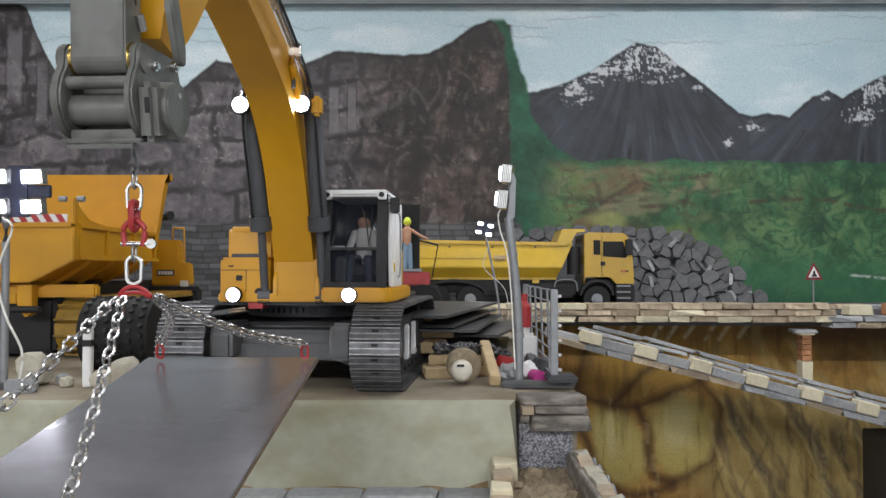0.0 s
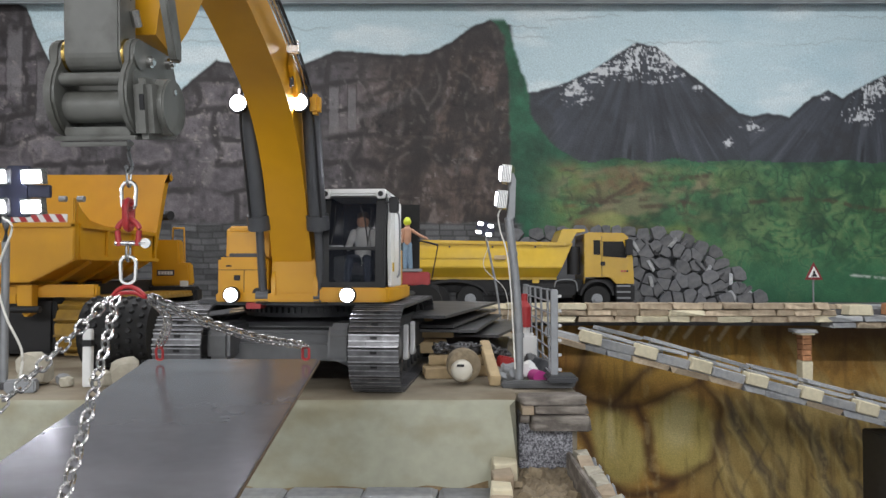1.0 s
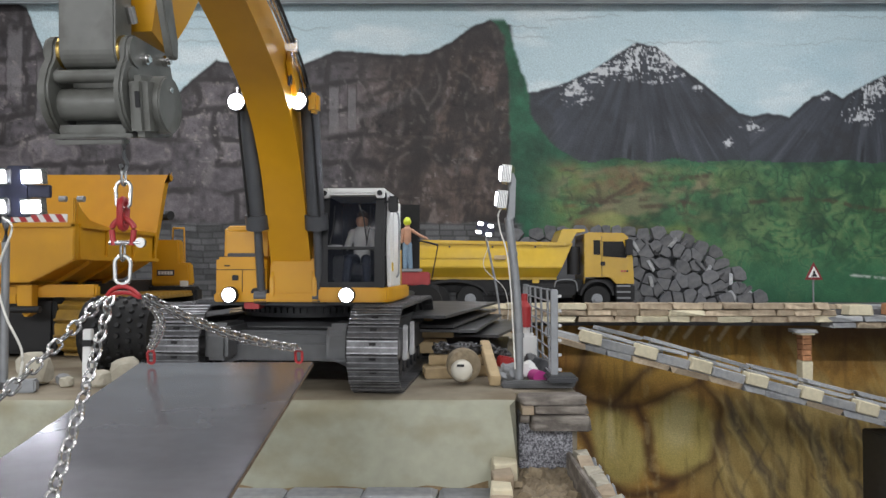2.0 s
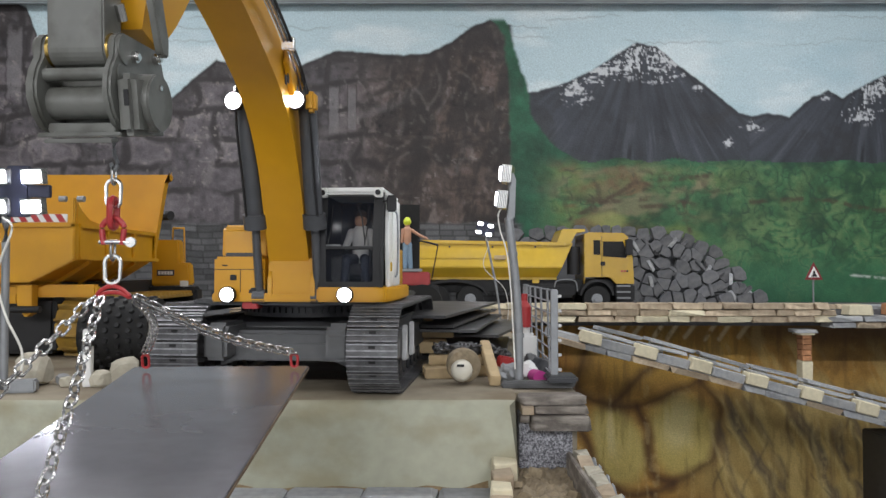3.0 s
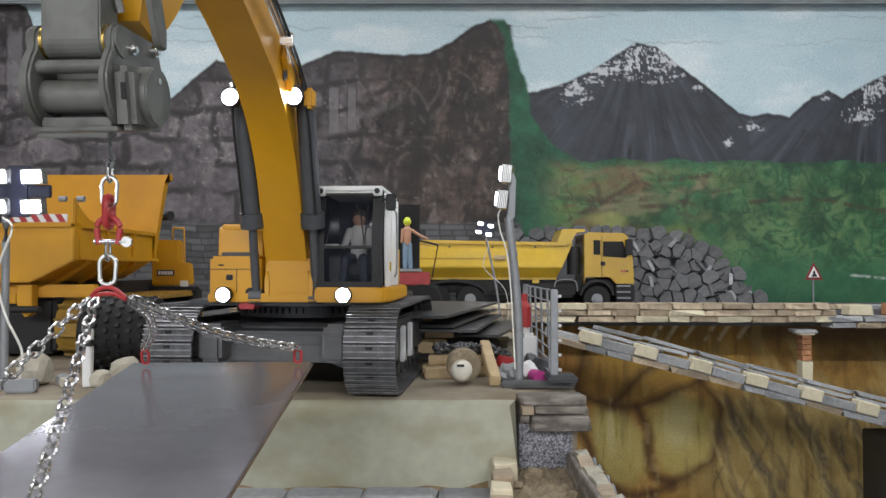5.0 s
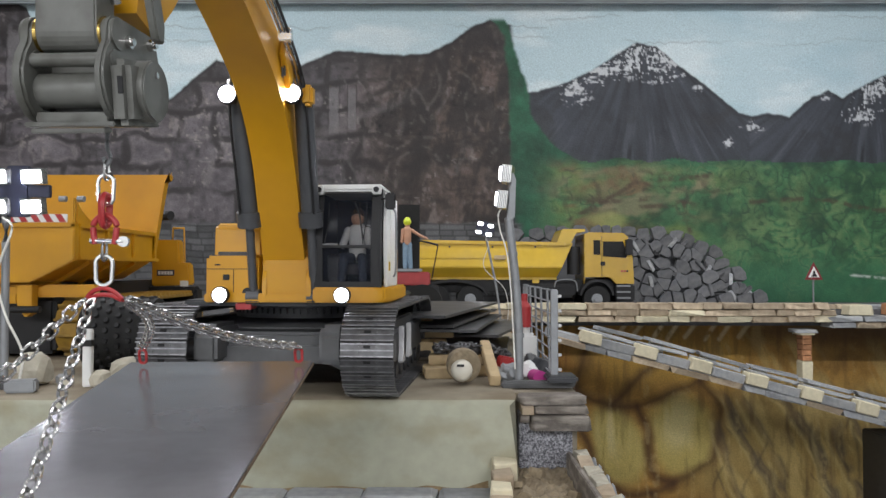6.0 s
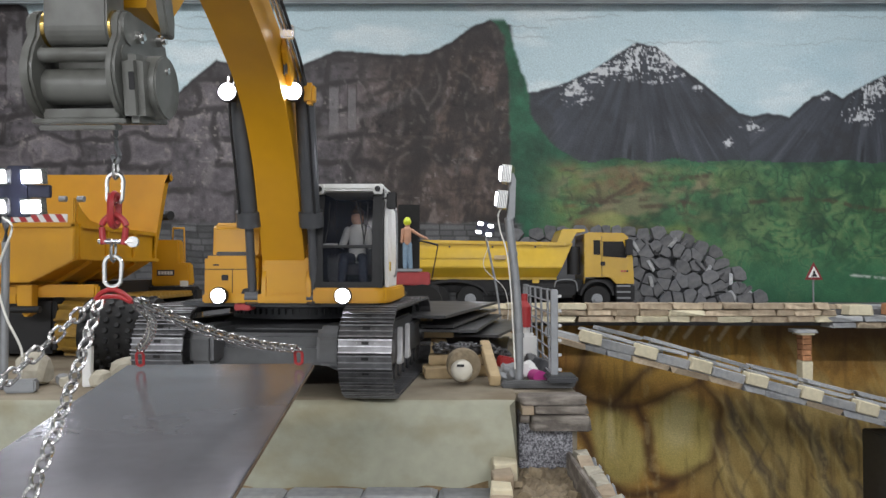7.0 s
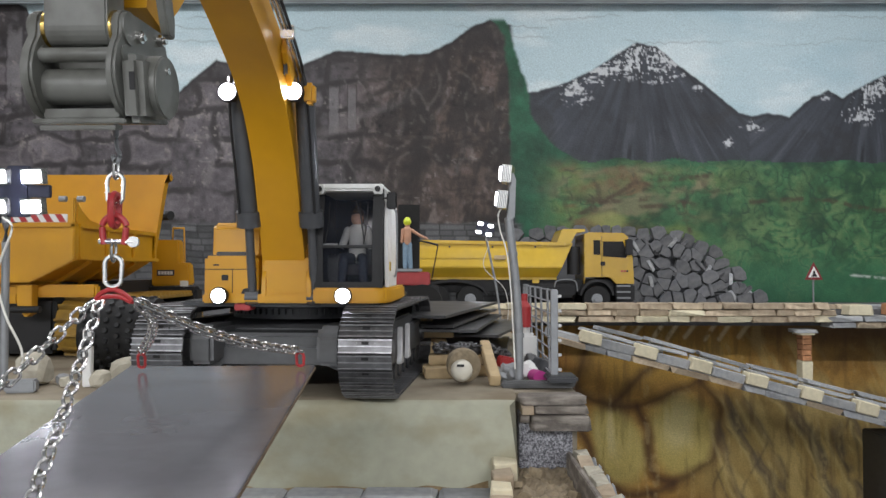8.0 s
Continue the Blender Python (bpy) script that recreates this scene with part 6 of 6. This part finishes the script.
ob.matrix_basis = pose(0.078, 0.96, 0.012, 0, 12, 20)
tagged(ob, "small red plastic case on loose chain", "case")


def crumpled(name, label, mat, x, y, z, r, seed, squash=0.8):
    bm = N()
    bmesh.ops.create_icosphere(bm, subdivisions=3, radius=r)
    for v in bm.verts:
        v.co *= 1 + 0.55 * noise.noise(v.co / r * 1.3 + Vector((seed, 0, 0))) + 0.2 * noise.noise(v.co / r * 3.5 + Vector((0, seed, 0)))
        v.co.z *= squash
    low = min(v.co.z for v in bm.verts)
    bmesh.ops.translate(bm, vec=(0, 0, -low), verts=bm.verts)
    ob = part(name, bm, mat)
    ob.matrix_basis = pose(x, y, z)
    return tagged(ob, label, "rag")


crumpled("rag", "crumpled white rag by the light tower", WHITE, 0.101, 0.93, 0, 0.014, 3)
crumpled("rag", "crumpled blue-grey rag by the light tower", POLE, 0.078, 0.915, 0, 0.013, 5)
crumpled("rag", "dark crumpled sack by the fence", DARK, 0.113, 0.955, 0, 0.018, 9)
ob = part("cloth_roll", cyl(N(), (0, -0.012, 0.0085), (0, 0.012, 0.0085), 0.0085, 0.0078, seg=20), MAGENTA)
ob.matrix_basis = pose(0.1105, 0.905, 0, 0, 0, 12)
tagged(ob, "rolled magenta cloth on the deck", "cloth")

# ---- boulders by the left tower ----
for k, (x, y, r, s) in enumerate(((-0.478, 0.90, 0.0215, 1.1), (-0.446, 0.905, 0.0095, 0.8), (-0.432, 0.885, 0.0085, 0.9), (-0.393, 0.885, 0.0125, 0.95), (-0.374, 0.905, 0.0200, 1.0), (-0.500, 0.93, 0.014, 0.9), (-0.462, 0.86, 0.009, 0.7))):
    bm = N()
    bmesh.ops.create_icosphere(bm, subdivisions=2, radius=r)
    for v in bm.verts:
        v.co *= 1 + 0.5 * noise.noise(v.co / r * 0.9 + Vector((k * 3.3, 0, 0)))
        v.co = Vector([max(-r * 0.78, min(r * 0.8, c)) for c in v.co])
        v.co.z *= s
    low = min(v.co.z for v in bm.verts)
    bmesh.ops.translate(bm, vec=(0, 0, -low), verts=bm.verts)
    ob = part("boulder", bm, GREYSTONE if k == 1 else LIMESTONE, None, "", False)
    ob.matrix_basis = pose(x, y, 0, 0, 0, 50 * k)
    tagged(ob, "pale rough limestone boulder on the deck", "boulder", "boulders by the tower")
MARK = thing("marker_post", "white marker post with dark reflector bands", "marker post", pose(-0.408, 0.885, 0))
part("post", box(N(), -0.005, 0.005, -0.004, 0.004, 0, 0.066, 0.001), WHITE, MARK)
part("band", box(N(), -0.0055, 0.0055, -0.0045, 0.0045, 0.046, 0.054, 0.0005), SOOT, MARK)

# loose chain on the plates' foot
CHAIN = thing("loose_chain", "tangled dark steel chain lying on the deck", "chain")
dark_link = link_mesh("link", 0.0118, 0.0070, 0.0013, STEEL)
rnd = random.Random(5)
for k in range(120):
    a = k * 0.31
    piece("link", dark_link, CHAIN, pose(0.036 + 0.042 * math.sin(a) + rnd.uniform(-0.004, 0.004), 0.992 + 0.010 * math.cos(a * 1.3), 0.0290 + 0.008 * rnd.random() - (0.020 * max(0, math.sin(a) - 0.55)), rnd.uniform(40, 130), 0, rnd.uniform(0, 180)))

box_ob = part("cable_box", box(N(), -0.016, 0.016, -0.008, 0.008, 0, 0.014, 0.002), POLE)
box_ob.matrix_basis = pose(-0.462, 0.845, 0, 0, 0, 12)
tagged(box_ob, "small grey cable box beside the light tower", "cable box")
for k in range(3):
    part("mark", box(N(), 0.538 + 0.008 * k, 0.544 + 0.008 * k, -0.0008, 0.001, 0.108, 0.113), RED if k < 2 else SOOT, CABT)


# ---- what moves: the machine creeps forward, its load swings in the sling ----
TIMES = (0, 0.5, 1.0, 1.5, 2.25, 3.0, 3.5, 4.0, 4.5, 5.25, 6.0, 6.5, 7.0, 8.0)
WAY = (0, 0.0036, 0.0070, 0.0108, 0.0135, 0.0160, 0.0185, 0.0245, 0.0256, 0.034, 0.0429, 0.0528, 0.0528, 0.0528)
RISE = (0, 0.0001, 0.0002, 0.0002, 0.0005, 0.0007, 0.0007, 0.0006, 0.0008, 0.0010, 0.0012, 0.0010, 0.0009, 0.0009)
SWING = (1.7, 1.78, 1.74, 2.0, 1.6, 1.32, 1.27, 2.16, 1.80, 2.0, 2.38, 3.50, 3.46, 3.48)
START = Vector((-0.162, 1.0, 0))
YAW = -5.3
AHEAD = Vector((math.sin(radians(YAW)), -math.cos(radians(YAW)), 0))
EVEN = [round(0.2 * k, 1) for k in range(41)]


def way(t):
    return float(np.interp(t, TIMES, WAY))


def machine_pose(t):
    p = START + AHEAD * way(t)
    return pose(p.x, p.y, p.z + float(np.interp(t, TIMES, RISE)), 0, 0, YAW)


def top_pose(t):
    return pose(0, 0, 0, 0, 0, float(np.interp(t, TIMES, SWING)))


def sway(t):
    """Sideways swing of the load, in metres at the plate."""
    size = float(np.interp(t, (0, 1.5, 3, 5, 6, 8), (0.0020, 0.0020, 0.0022, 0.0028, 0.0031, 0.0031)))
    return size * math.sin(math.tau * (t - 6.31) / 0.96)


def sling_pose(t):
    p = machine_pose(t) @ top_pose(t) @ Vector((float(np.interp(t, (0, 4, 6.5), (0.0078, 0.0070, 0.0078))), -0.535, float(np.interp(t, (0, 4, 6.5), (0.2083, 0.2080, 0.2068)))))
    return Matrix.Translation(p) @ pose(0, 0, 0, 0, -math.degrees(sway(t) * 0.45 / 0.088), 0)


def load_pose(t):
    x = float(np.interp(t, TIMES, (-0.1760, -0.1760, -0.1733, -0.1760, -0.1775, -0.1791, -0.1798, -0.1716, -0.1746, -0.1706, -0.1684, -0.1646, -0.1662, -0.1650)))
    bob = float(np.interp(t, (0, 1.5, 3, 4, 6, 8), (0.0016, 0.0016, 0.0028, 0.0028, 0.0016, 0.0012))) * math.cos(math.tau * (t - 0.5) / 0.85)
    return pose(x + sway(t), 0.417 - way(t), float(np.interp(t, (0, 1.5, 3, 6, 8), (0.0322, 0.0312, 0.0308, 0.0335, 0.0336))) - bob, 8.5, float(np.interp(t, (0, 3, 6, 8), (0.1, -0.4, -0.7, -0.8))) - 90 * sway(t), -40 * sway(t))


def leg_poses(t, k):
    """Links and end hook of one leg between the master link and the plate, in the sling's space."""
    inside = sling_pose(t).inverted()
    a, b = TAIL[k], inside @ load_pose(t) @ (HOOKS[k] + Vector((0, 0, 0.012)))
    n = len(LEGS[k])
    sag, bulge = (-0.003, 0.006, 0.010, 0.008)[k], (0.009, 0, 0, 0)[k]
    line = [a.lerp(b, i / n) + Vector((bulge, 0, -sag)) * math.sin(math.pi * i / n) for i in range(n + 1)]
    out = []
    for i in range(n):
        q = (line[i + 1] - line[i]).to_track_quat("Z", "Y").to_matrix().to_4x4()
        out.append(Matrix.Translation((line[i] + line[i + 1]) / 2) @ q @ Matrix.Rotation(radians(90 * (i % 2) + 25), 4, "Z"))
    return out, inside @ load_pose(t) @ Matrix.Translation(HOOKS[k] + Vector((0, 0, 0.0055)))


def motions():
    walk(EXC, [(t, machine_pose(t)) for t in TIMES])
    walk(TOP, [(t, top_pose(t)) for t in TIMES])
    walk(DRIVER, [(t, machine_pose(t) @ top_pose(t)) for t in TIMES])
    for ob, s in SHOES:
        walk(ob, [(t, shoe_pose(s - w)) for t, w in zip(TIMES, WAY)])
    walk(SLING, [(t, sling_pose(t)) for t in EVEN])
    walk(LOAD, [(t, load_pose(t)) for t in EVEN])
    for k in range(4):
        rows = [(t, *leg_poses(t, k)) for t in EVEN]
        walk(ENDS[k], [(t, e) for t, _, e in rows])
        for i, ob in enumerate(LEGS[k]):
            walk(ob, [(t, links[i]) for t, links, _ in rows])


motions()
